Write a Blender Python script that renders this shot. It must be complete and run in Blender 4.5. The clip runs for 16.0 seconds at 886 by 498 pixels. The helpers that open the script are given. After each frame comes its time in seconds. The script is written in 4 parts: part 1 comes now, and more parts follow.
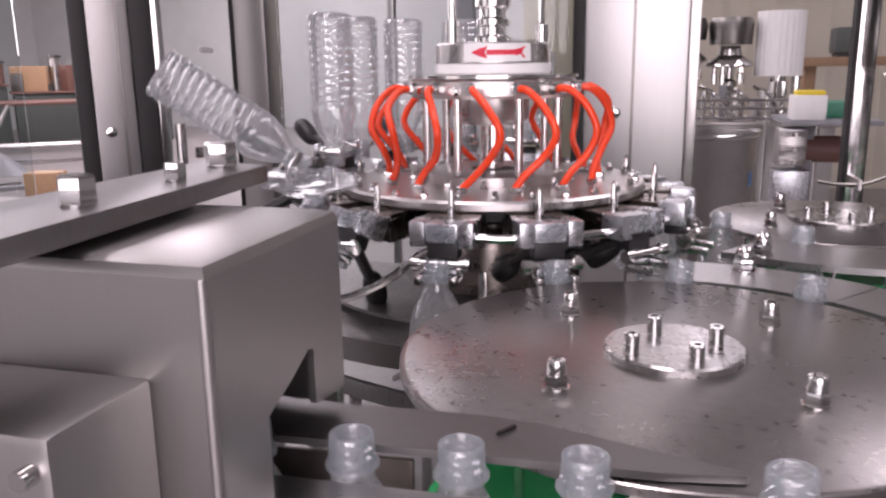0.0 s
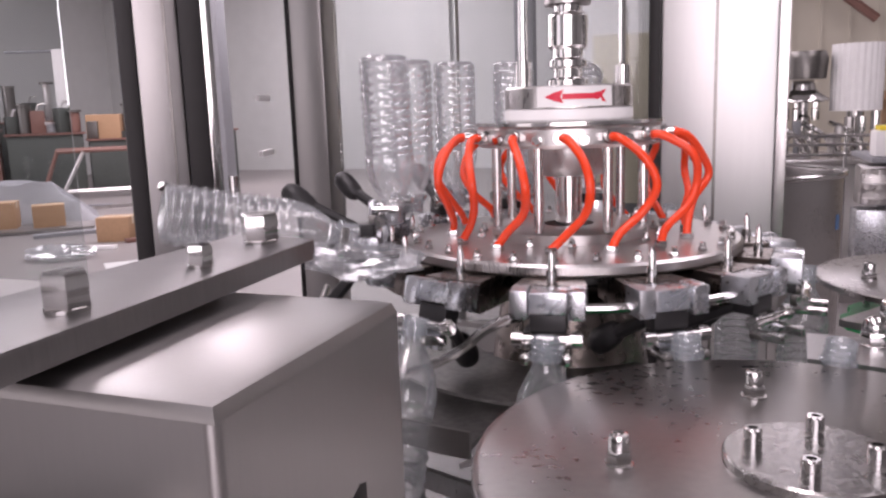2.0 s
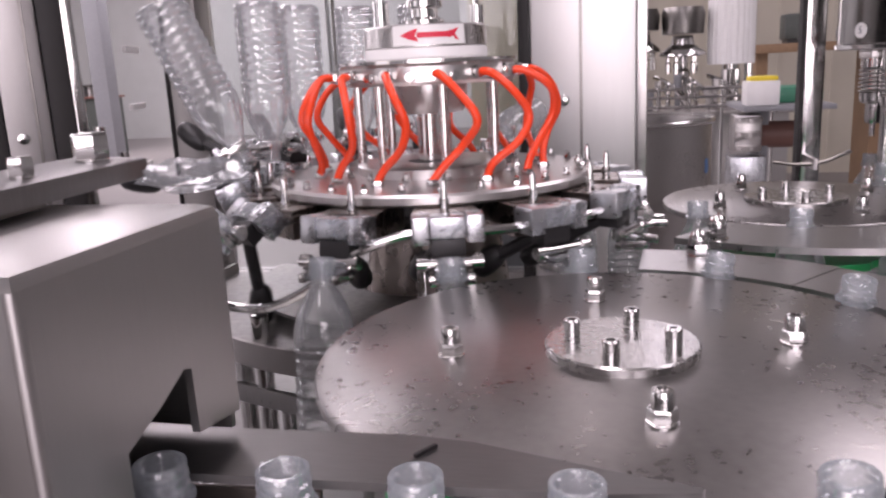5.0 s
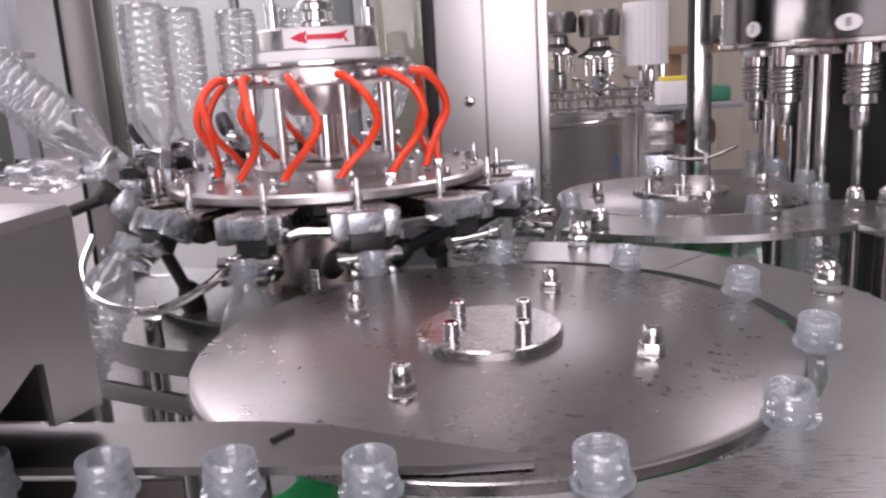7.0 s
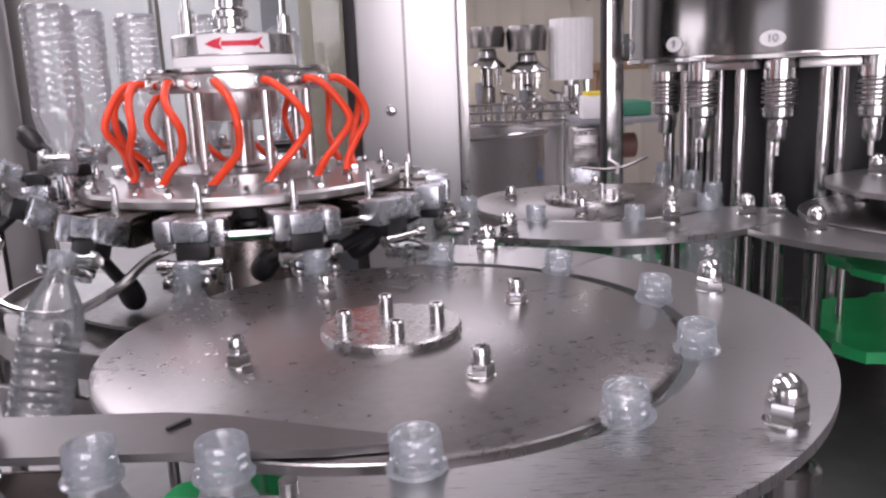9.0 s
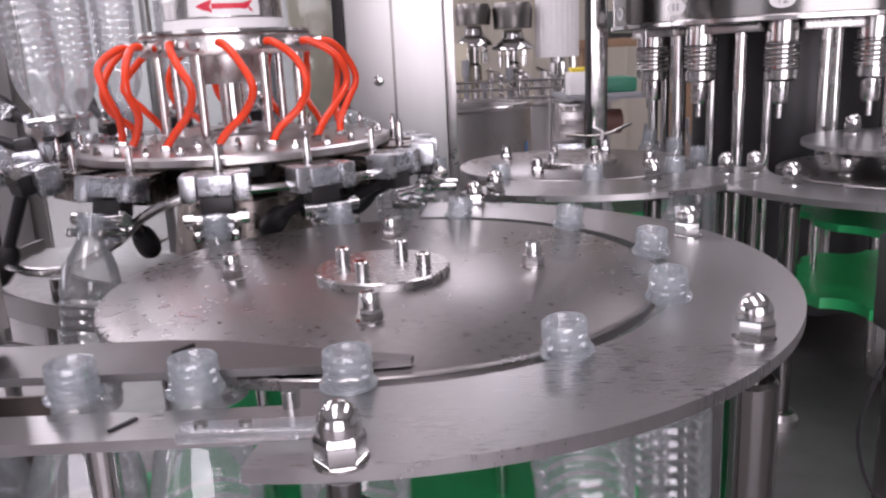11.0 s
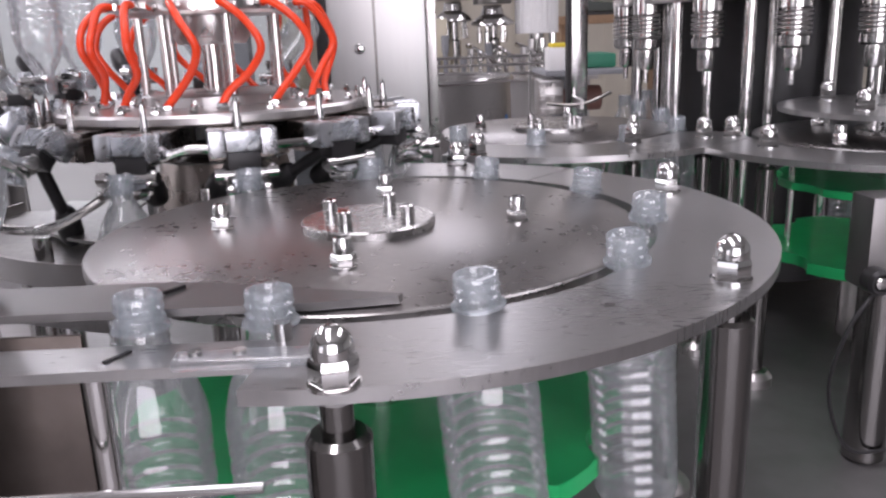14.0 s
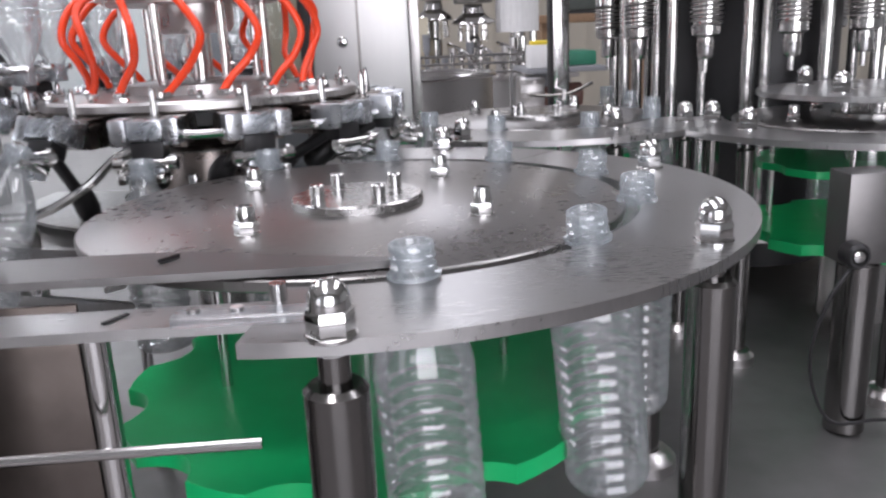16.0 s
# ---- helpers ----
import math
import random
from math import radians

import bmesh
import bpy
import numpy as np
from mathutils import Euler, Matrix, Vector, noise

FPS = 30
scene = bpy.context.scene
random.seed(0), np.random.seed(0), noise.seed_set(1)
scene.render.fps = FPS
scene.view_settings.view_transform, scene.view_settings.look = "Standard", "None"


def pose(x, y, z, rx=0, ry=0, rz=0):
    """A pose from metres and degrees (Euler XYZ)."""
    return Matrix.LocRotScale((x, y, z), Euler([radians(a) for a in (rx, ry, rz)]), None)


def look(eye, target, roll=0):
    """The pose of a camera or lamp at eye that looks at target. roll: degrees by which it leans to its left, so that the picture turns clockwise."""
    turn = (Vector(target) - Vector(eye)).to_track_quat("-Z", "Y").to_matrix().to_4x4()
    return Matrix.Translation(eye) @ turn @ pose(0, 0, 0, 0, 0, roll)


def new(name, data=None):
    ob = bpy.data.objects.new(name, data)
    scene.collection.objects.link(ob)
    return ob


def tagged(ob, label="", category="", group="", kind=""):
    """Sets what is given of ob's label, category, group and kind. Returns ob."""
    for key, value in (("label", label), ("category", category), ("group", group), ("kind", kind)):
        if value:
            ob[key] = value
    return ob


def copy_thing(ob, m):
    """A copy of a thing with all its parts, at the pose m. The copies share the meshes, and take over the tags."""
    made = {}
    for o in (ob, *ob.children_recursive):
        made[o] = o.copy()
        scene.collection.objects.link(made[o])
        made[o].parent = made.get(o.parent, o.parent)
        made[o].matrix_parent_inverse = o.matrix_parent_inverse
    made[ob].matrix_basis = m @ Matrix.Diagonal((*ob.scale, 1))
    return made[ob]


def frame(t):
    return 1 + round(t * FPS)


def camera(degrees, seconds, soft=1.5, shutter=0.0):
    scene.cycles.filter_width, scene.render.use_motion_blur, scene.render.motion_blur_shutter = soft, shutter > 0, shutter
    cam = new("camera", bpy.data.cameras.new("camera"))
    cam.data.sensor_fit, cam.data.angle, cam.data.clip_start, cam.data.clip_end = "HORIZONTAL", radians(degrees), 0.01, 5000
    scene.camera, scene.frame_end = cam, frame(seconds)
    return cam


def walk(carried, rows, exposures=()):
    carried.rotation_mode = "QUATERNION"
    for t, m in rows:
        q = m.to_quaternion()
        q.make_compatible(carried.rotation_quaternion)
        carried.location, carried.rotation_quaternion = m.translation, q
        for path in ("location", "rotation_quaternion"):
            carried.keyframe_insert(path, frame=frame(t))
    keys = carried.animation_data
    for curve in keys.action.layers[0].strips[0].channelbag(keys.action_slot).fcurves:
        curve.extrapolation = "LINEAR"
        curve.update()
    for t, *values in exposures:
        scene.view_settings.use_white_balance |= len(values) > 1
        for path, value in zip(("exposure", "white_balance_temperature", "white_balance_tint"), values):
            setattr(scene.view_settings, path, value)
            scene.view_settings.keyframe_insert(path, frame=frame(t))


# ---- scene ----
PATH = [
    (0, (-0.042, -0.33, 1.491), (-0.496, 1.566, 1.044), -0.8),
    (0.5, (-0.051, -0.269, 1.484), (-0.555, 1.613, 1.035), -1.8),
    (1, (-0.07, -0.233, 1.487), (-0.649, 1.627, 1.037), -0.7),
    (1.5, (-0.08, -0.225, 1.496), (-0.674, 1.651, 1.137), -2.0),
    (2, (-0.08, -0.226, 1.499), (-0.683, 1.649, 1.151), -1.9),
    (2.5, (-0.072, -0.232, 1.491), (-0.615, 1.654, 1.108), -2.1),
    (3, (-0.063, -0.235, 1.484), (-0.575, 1.654, 1.076), -2.2),
    (3.5, (-0.053, -0.235, 1.477), (-0.536, 1.659, 1.052), -2.5),
    (4, (-0.048, -0.238, 1.473), (-0.508, 1.659, 1.038), -2.6),
    (4.5, (-0.035, -0.247, 1.471), (-0.449, 1.659, 1.029), -2.6),
    (7, (0.028, -0.272, 1.464), (-0.18, 1.667, 1.017), -3.3),
    (7.5, (0.046, -0.274, 1.464), (-0.087, 1.672, 1.026), -2.6),
    (8, (0.054, -0.279, 1.459), (-0.031, 1.671, 1.02), -2.4),
    (8.5, (0.053, -0.289, 1.463), (-0.01, 1.666, 1.046), -2.2),
    (9, (0.054, -0.297, 1.458), (0.014, 1.657, 1.033), -2.3),
    (9.5, (0.053, -0.305, 1.449), (0.021, 1.642, 0.993), -2.3),
    (10, (0.057, -0.317, 1.443), (0.041, 1.631, 0.992), -3.1),
    (12.5, (0.043, -0.338, 1.427), (0.051, 1.597, 0.921), -1.4),
    (13, (0.042, -0.342, 1.429), (0.064, 1.594, 0.927), -1.5),
    (13.5, (0.037, -0.345, 1.427), (0.06, 1.592, 0.932), -1.5),
    (14, (0.046, -0.347, 1.414), (0.086, 1.583, 0.891), -2.2),
    (14.5, (0.048, -0.349, 1.417), (0.106, 1.584, 0.908), -1.9),
    (15, (0.032, -0.348, 1.425), (0.049, 1.588, 0.925), -0.3),
    (15.5, (0.032, -0.358, 1.402), (0.064, 1.568, 0.865), -1.4),
    (16, (0.04, -0.363, 1.395), (0.122, 1.566, 0.874), -2.6),
]
cam = camera(58.0, 16.0, soft=2.4, shutter=0.4)
walk(cam, [(t, look(eye, target, roll)) for t, eye, target, roll in PATH], exposures=[(0, -0.85, 6550, 30), (4.5, -0.85, 6550, 30), (8, -0.85, 6350, 28), (13.5, -0.78, 6250, 24), (16, -0.76, 6100, 16)])

# ---- plan: heights, wheels and their timing ----
ZP = 1.2565                    # top of the guide plates
DECK = 0.93                    # top of the machine table
HUB = (-0.003, 0.322)          # infeed star wheel
CAR = (-0.239, 0.808)          # rinser carousel
STAR2 = (0.262, 0.955)         # transfer star wheel
FILL = (0.705, 1.20)           # filler
STAR3 = (0.70, 0.745)          # discharge star wheel
PITCH = 1.1472                 # seconds from one bottle to the next
N1, N2, NC, NF = 11, 9, 14, 12
R1, R2, RC, RF = 0.236, 0.193, 0.300, 0.258
MEET = 115.9                   # direction from the infeed star to the carousel
T0 = 9.07                      # a bottle is handed over to the carousel
PIV_R, PIV_Z = 0.264, ZP + 0.058
TAU = 2 * math.pi


def interp(x, table):
    return float(np.interp(x, [a for a, _ in table], [b for _, b in table]))


def smooth(x, table):
    """Smooth mean of the table round x."""
    return sum(interp(x + d, table) for d in (-0.12, -0.06, 0, 0.06, 0.12)) / 5


TILT = [(1.2, 0), (1.86, 15), (2.4, 44), (2.58, 64), (2.84, 105), (3.1, 126), (3.36, 149), (3.6, 170), (3.8, 180), (7.3, 180), (7.9, 150), (8.45, 95), (8.95, 45), (9.5, 0)]


# ---- world and light ----
world = bpy.data.worlds.new("world")
scene.world = world
world.use_nodes = True
wn = world.node_tree
sky = wn.nodes.new("ShaderNodeTexSky")
sky.sky_type, sky.sun_disc, sky.sun_elevation, sky.sun_rotation = "NISHITA", False, radians(50), radians(160)
wn.links.new(sky.outputs[0], wn.nodes["Background"].inputs[0])
wn.nodes["Background"].inputs[1].default_value = 0.1

sun = new("sun", bpy.data.lights.new("sun", "SUN"))
sun.data.energy, sun.data.angle, sun.data.color = 1.2, radians(12), (1, 0.96, 0.9)
sun.matrix_world = look((0, 0, 10), (2, 5, 0))


def area_light(name, eye, target, sx, sy, watts):
    ob = new(name, bpy.data.lights.new(name, "AREA"))
    ob.data.shape, ob.data.size, ob.data.size_y, ob.data.energy = "RECTANGLE", sx, sy, watts
    ob.data.color = (1.0, 0.98, 0.97)
    ob.matrix_world = look(eye, target)


# six overhead lamps added to brighten the hall; no such skylights are known
area_light("added_overhead_light", (-1.0, -1.2, 5.9), (-1.0, -1.2, 0), 1.6, 7.0, 210)
area_light("added_overhead_light", (3.5, 3.0, 5.9), (3.5, 3.0, 0), 1.6, 7.0, 300)
area_light("added_overhead_light", (-4.5, 5.0, 5.9), (-4.5, 5.0, 0), 1.6, 7.0, 620)
area_light("added_overhead_light", (-10.0, 10.0, 5.9), (-10.0, 10.0, 0), 1.6, 7.0, 520)
area_light("added_overhead_light", (1.0, 14.5, 5.9), (1.0, 14.5, 0), 1.6, 7.0, 220)
area_light("added_overhead_light", (-7.0, 14.0, 5.9), (-7.0, 14.0, 0), 1.6, 7.0, 900)
area_light("gate_daylight", (1.0, -5.9, 2.2), (1.0, 0, 1.6), 5.0, 4.0, 480)
area_light("gate_daylight", (-7.0, -5.9, 1.9), (-6.0, 0, 1.4), 3.9, 3.7, 95)
area_light("window_daylight", (-15.9, 6.0, 3.0), (0, 6.0, 1.5), 12.0, 2.4, 680)


# ---- materials ----
def material(name, color, rough=0.5, metal=0.0, noise_scale=0.0, vary=0.0, bump=0.0, stretch=(1, 1, 1), rough_vary=0.0, alpha=1.0, coord="Object"):
    m = bpy.data.materials.new(name)
    m.use_nodes = True
    n, l = m.node_tree.nodes, m.node_tree.links
    b = n["Principled BSDF"]
    b.inputs["Base Color"].default_value = (*color, 1)
    b.inputs["Roughness"].default_value, b.inputs["Metallic"].default_value = rough, metal
    if noise_scale:
        tc = n.new("ShaderNodeTexCoord")
        mp = n.new("ShaderNodeMapping")
        mp.inputs["Scale"].default_value = stretch
        l.new(tc.outputs[coord], mp.inputs[0])
        fine = n.new("ShaderNodeTexNoise")
        fine.inputs["Scale"].default_value, fine.inputs["Detail"].default_value = noise_scale, 5
        l.new(mp.outputs[0], fine.inputs["Vector"])
        broad = n.new("ShaderNodeTexNoise")
        broad.inputs["Scale"].default_value, broad.inputs["Detail"].default_value = noise_scale / 14, 4
        l.new(tc.outputs[coord], broad.inputs["Vector"])
        mix = n.new("ShaderNodeMath")
        mix.operation = "ADD"
        l.new(fine.outputs[0], mix.inputs[0]), l.new(broad.outputs[0], mix.inputs[1])
        ramp = n.new("ShaderNodeMapRange")
        ramp.inputs[1].default_value, ramp.inputs[2].default_value = 0.6, 1.4
        ramp.inputs[3].default_value, ramp.inputs[4].default_value = 1 - vary, 1 + vary
        l.new(mix.outputs[0], ramp.inputs[0])
        col = n.new("ShaderNodeVectorMath")
        col.operation = "SCALE"
        col.inputs[0].default_value = color
        l.new(ramp.outputs[0], col.inputs["Scale"])
        l.new(col.outputs[0], b.inputs["Base Color"])
        if rough_vary:
            rr = n.new("ShaderNodeMapRange")
            rr.inputs[1].default_value, rr.inputs[2].default_value = 0.6, 1.4
            rr.inputs[3].default_value, rr.inputs[4].default_value = rough - rough_vary, rough + rough_vary
            l.new(mix.outputs[0], rr.inputs[0]), l.new(rr.outputs[0], b.inputs["Roughness"])
        if bump:
            bp = n.new("ShaderNodeBump")
            bp.inputs["Strength"].default_value, bp.inputs["Distance"].default_value = bump, 0.002
            l.new(fine.outputs[0], bp.inputs["Height"]), l.new(bp.outputs[0], b.inputs["Normal"])
    return m


STEEL = material("brushed_steel", (0.56, 0.54, 0.53), 0.30, 1.0, 60, 0.07, 0.02, (1, 14, 1), 0.06)
SHEET = material("steel_sheet", (0.45, 0.435, 0.425), 0.37, 1.0, 90, 0.03, 0.0, (4, 4, 0.3), 0.03)
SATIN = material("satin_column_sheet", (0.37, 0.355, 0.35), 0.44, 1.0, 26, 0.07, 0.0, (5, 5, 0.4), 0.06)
# lighter copy of the column sheet, daylight glare put into its colour
COLUMN = material("daylit_column_sheet", (0.64, 0.63, 0.62), 0.46, 1.0, 20, 0.04, 0.0, (4, 4, 0.4), 0.05)
RAIL = material("dull_rail_steel", (0.22, 0.212, 0.21), 0.40, 1.0, 60, 0.12, 0.02, (1, 9, 1), 0.06)
TANK = material("polished_tank_sheet", (0.23, 0.222, 0.215), 0.15, 1.0, 24, 0.05, 0.0, (5, 5, 0.4), 0.04)
DISC = material("worn_steel_disc", (0.37, 0.355, 0.345), 0.30, 1.0, 120, 0.11, 0.004, (1, 1, 1), 0.055)
PLATE = material("satin_steel_plate", (0.48, 0.475, 0.47), 0.31, 1.0, 70, 0.11, 0.012, (1, 9, 1), 0.07)
TABLE = material("dull_table_steel", (0.25, 0.243, 0.24), 0.46, 0.8, 25, 0.15, 0.03)
CHROME = material("polished_steel", (0.68, 0.67, 0.66), 0.14, 1.0, 30, 0.05)
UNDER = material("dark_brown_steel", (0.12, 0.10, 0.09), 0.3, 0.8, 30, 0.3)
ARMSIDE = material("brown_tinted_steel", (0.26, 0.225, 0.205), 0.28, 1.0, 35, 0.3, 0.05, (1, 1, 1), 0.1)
HUBSTEEL = material("stained_bright_steel", (0.50, 0.49, 0.48), 0.27, 1.0, 160, 0.22, 0.10, (1, 1, 1), 0.10)
DARKSTEEL = material("dark_steel", (0.20, 0.19, 0.18), 0.35, 1.0, 40, 0.15)
MIRROR = material("mirror_polished_steel", (0.74, 0.73, 0.72), 0.06, 1.0, 30, 0.04)
CAST = material("cast_aluminium", (0.60, 0.615, 0.64), 0.28, 0.95, 130, 0.13, 0.12, (1, 1, 1), 0.1)
GREEN = material("green_plastic", (0.010, 0.49, 0.15), 0.35, 0, 30, 0.12, 0.03)
RED = material("red_hose", (0.90, 0.065, 0.014), 0.26, 0, 50, 0.08)
ARROWRED = material("red_print", (0.70, 0.03, 0.06), 0.5, 0, 40, 0.08)
WHITE = material("white_plastic", (0.82, 0.81, 0.80), 0.35, 0, 20, 0.05)
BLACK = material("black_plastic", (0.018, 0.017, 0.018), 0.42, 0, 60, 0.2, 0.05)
SEAL = material("black_rubber_seal", (0.015, 0.013, 0.013), 0.6, 0, 60, 0.2)
BLUE = material("blue_plastic", (0.10, 0.22, 0.45), 0.4, 0, 30, 0.1)
CONCRETE = material("concrete_floor", (0.225, 0.21, 0.205), 0.45, 0, 9, 0.18, 0.1, (1, 1, 1), 0.1)
WALLPAINT = material("wall_sheet", (0.54, 0.55, 0.54), 0.6, 0, 3, 0.06, 0.02)
PARTITION = material("partition_sheet", (0.52, 0.48, 0.40), 0.6, 0, 3, 0.08)
ROOF = material("roof_sheet", (0.56, 0.56, 0.555), 0.6, 0, 3, 0.06)
CARD = material("cardboard", (0.42, 0.26, 0.15), 0.8, 0, 30, 0.12, 0.05)
CREAM = material("cream_board", (0.66, 0.60, 0.46), 0.6, 0, 12, 0.06)
GREENPAINT = material("green_paint", (0.03, 0.20, 0.12), 0.45, 0, 20, 0.12)
BENCH = material("grey_green_paint", (0.065, 0.075, 0.068), 0.5, 0, 20, 0.15)
YELLOW = material("yellow_paint", (0.80, 0.62, 0.04), 0.5, 0, 20, 0.08)
WOOD = material("brown_wood", (0.26, 0.16, 0.09), 0.6, 0, 30, 0.2, 0.1, (1, 8, 1))
GREYPAINT = material("grey_paint", (0.25, 0.255, 0.27), 0.5, 0, 20, 0.1)
TRAY = material("stained_tray_steel", (0.33, 0.325, 0.315), 0.42, 0.95, 110, 0.4, 0.2, (1, 1, 1), 0.1)
BROWN = material("brown_paint", (0.20, 0.10, 0.08), 0.5, 0, 20, 0.1)


def clear(name, color, rough, base, rise=1.0, floor=0.0):
    """Thin clear plastic: what lies behind shows through, the gloss grows at the edge."""
    m = bpy.data.materials.new(name)
    m.use_nodes = True
    n, l = m.node_tree.nodes, m.node_tree.links
    n.remove(n["Principled BSDF"])
    tr, gl, mix, fr = (n.new("ShaderNode" + k) for k in ("BsdfTransparent", "BsdfGlossy", "MixShader", "Fresnel"))
    tr.inputs[0].default_value = (*color, 1)
    gl.inputs["Roughness"].default_value = rough
    fr.inputs[0].default_value = base
    ml = n.new("ShaderNodeMath")
    ml.operation = "MULTIPLY_ADD"
    ml.inputs[1].default_value, ml.inputs[2].default_value = rise, floor
    l.new(fr.outputs[0], ml.inputs[0]), l.new(ml.outputs[0], mix.inputs[0])
    l.new(tr.outputs[0], mix.inputs[1]), l.new(gl.outputs[0], mix.inputs[2])
    l.new(mix.outputs[0], n["Material Output"].inputs[0])
    return m


def milky(name, color, share, ior=1.5, rough=0.12, rise=0.45, floor=0.055):
    m = clear(name, (0.985, 0.99, 0.992), rough, ior, rise, floor)
    n, l = m.node_tree.nodes, m.node_tree.links
    out = n["Material Output"]
    first = out.inputs[0].links[0].from_node
    df, tl, both, mix = (n.new("ShaderNode" + k) for k in ("BsdfDiffuse", "BsdfTranslucent", "MixShader", "MixShader"))
    df.inputs[0].default_value = tl.inputs[0].default_value = (*color, 1)
    both.inputs[0].default_value, mix.inputs[0].default_value = 0.5, share
    l.new(df.outputs[0], both.inputs[1]), l.new(tl.outputs[0], both.inputs[2])
    l.new(first.outputs[0], mix.inputs[1]), l.new(both.outputs[0], mix.inputs[2]), l.new(mix.outputs[0], out.inputs[0])
    return m


PET = milky("clear_pet", (0.92, 0.96, 0.99), 0.16, 1.48, 0.05, 0.8, 0.10)
NECK = milky("frosted_pet_neck", (0.82, 0.89, 0.94), 0.19, 1.48, 0.06, 0.8, 0.09)
GLASS = clear("door_glass", (0.90, 0.92, 0.92), 0.0, 1.45)
ACRYL = milky("clear_acrylic", (0.7, 0.75, 0.8), 0.10)


# ---- mesh helpers ----
def mesh_ob(name, bm, mat, smooth_angle=35):
    me = bpy.data.meshes.new(name)
    bmesh.ops.recalc_face_normals(bm, faces=bm.faces)
    lim = radians(smooth_angle)
    for f in bm.faces:
        f.smooth = True
    for e in bm.edges:
        e.smooth = len(e.link_faces) == 2 and e.calc_face_angle(0) < lim
    bm.to_mesh(me)
    bm.free()
    me.materials.append(mat)
    return new(name, me)


def part(name, bm, mat, parent, label="", smooth_angle=35):
    ob = mesh_ob(name, bm, mat, smooth_angle)
    ob.parent = parent
    if label:
        ob["label"] = label
    return ob


def thing(name, label, category, m=None, group="", kind=""):
    ob = new(name)
    ob.empty_display_size = 0.05
    if m is not None:
        ob.matrix_basis = m
    return tagged(ob, label, category, group, kind)


def lathe(profile, seg=32, bm=None, m=None, closed=False):
    """Turned body from (radius, height) pairs."""
    bm = bm or bmesh.new()
    m = m or Matrix()
    rings = []
    for r, z in profile:
        if r < 1e-6:
            rings.append([bm.verts.new(m @ Vector((0, 0, z)))])
        else:
            rings.append([bm.verts.new(m @ Vector((r * math.cos(TAU * i / seg), r * math.sin(TAU * i / seg), z))) for i in range(seg)])
    pairs = list(zip(rings, rings[1:])) + ([(rings[-1], rings[0])] if closed else [])
    for a, b in pairs:
        for i in range(seg):
            j = (i + 1) % seg
            if len(a) == 1 and len(b) == 1:
                continue
            if len(a) == 1:
                bm.faces.new((a[0], b[i], b[j]))
            elif len(b) == 1:
                bm.faces.new((a[i], a[j], b[0]))
            else:
                bm.faces.new((a[i], a[j], b[j], b[i]))
    return bm


def cyl(r, z0, z1, seg=24, bm=None, m=None, bev=0.0):
    b = min(bev, r * 0.5, abs(z1 - z0) * 0.45)
    prof = [(0, z0), (r - b, z0), (r, z0 + b), (r, z1 - b), (r - b, z1), (0, z1)] if b else [(0, z0), (r, z0), (r, z1), (0, z1)]
    return lathe(prof, seg, bm, m)


def box(x0, x1, y0, y1, z0, z1, bev=0.0, bm=None, m=None, seg=2):
    own = bmesh.new()
    bmesh.ops.create_cube(own, size=1)
    for v in own.verts:
        v.co = Vector(((x0 + x1) / 2 + v.co.x * (x1 - x0), (y0 + y1) / 2 + v.co.y * (y1 - y0), (z0 + z1) / 2 + v.co.z * (z1 - z0)))
    if bev:
        bmesh.ops.bevel(own, geom=own.edges[:], offset=bev, segments=seg, affect="EDGES", profile=0.6)
    if m is not None:
        own.transform(m)
    if bm is None:
        return own
    me = bpy.data.meshes.new("t")
    own.to_mesh(me)
    own.free()
    bm.from_mesh(me)
    bpy.data.meshes.remove(me)
    return bm


def slab(outline, z0, z1, bm=None, bev=0.0):
    """A flat plate with the given outline (counter-clockwise)."""
    bm = bm or bmesh.new()
    lo = [bm.verts.new((x, y, z0)) for x, y in outline]
    hi = [bm.verts.new((x, y, z1)) for x, y in outline]
    n = len(outline)
    top = bm.faces.new(hi)
    bm.faces.new(lo[::-1])
    for i in range(n):
        bm.faces.new((lo[i], lo[(i + 1) % n], hi[(i + 1) % n], hi[i]))
    if bev:
        bmesh.ops.bevel(bm, geom=list(top.edges), offset=bev, segments=2, affect="EDGES", profile=0.5)
    return bm


def arc(cx, cy, r, a0, a1, n=48):
    return [(cx + r * math.cos(radians(a0 + (a1 - a0) * i / n)), cy + r * math.sin(radians(a0 + (a1 - a0) * i / n))) for i in range(n + 1)]


def ring_sector(cx, cy, r0, r1, a0, a1, z0, z1, n=64):
    """A flat ring sector, built as a strip of quads."""
    bm = bmesh.new()
    inner, outer = arc(cx, cy, r0, a0, a1, n), arc(cx, cy, r1, a0, a1, n)
    rows = []
    for (xi, yi), (xo, yo) in zip(inner, outer):
        rows.append([bm.verts.new(p) for p in ((xi, yi, z0), (xo, yo, z0), (xo, yo, z1), (xi, yi, z1))])
    for a, b in zip(rows, rows[1:]):
        for k in range(4):
            bm.faces.new((a[k], a[(k + 1) % 4], b[(k + 1) % 4], b[k]))
    bm.faces.new(rows[0]), bm.faces.new(rows[-1][::-1])
    return bm


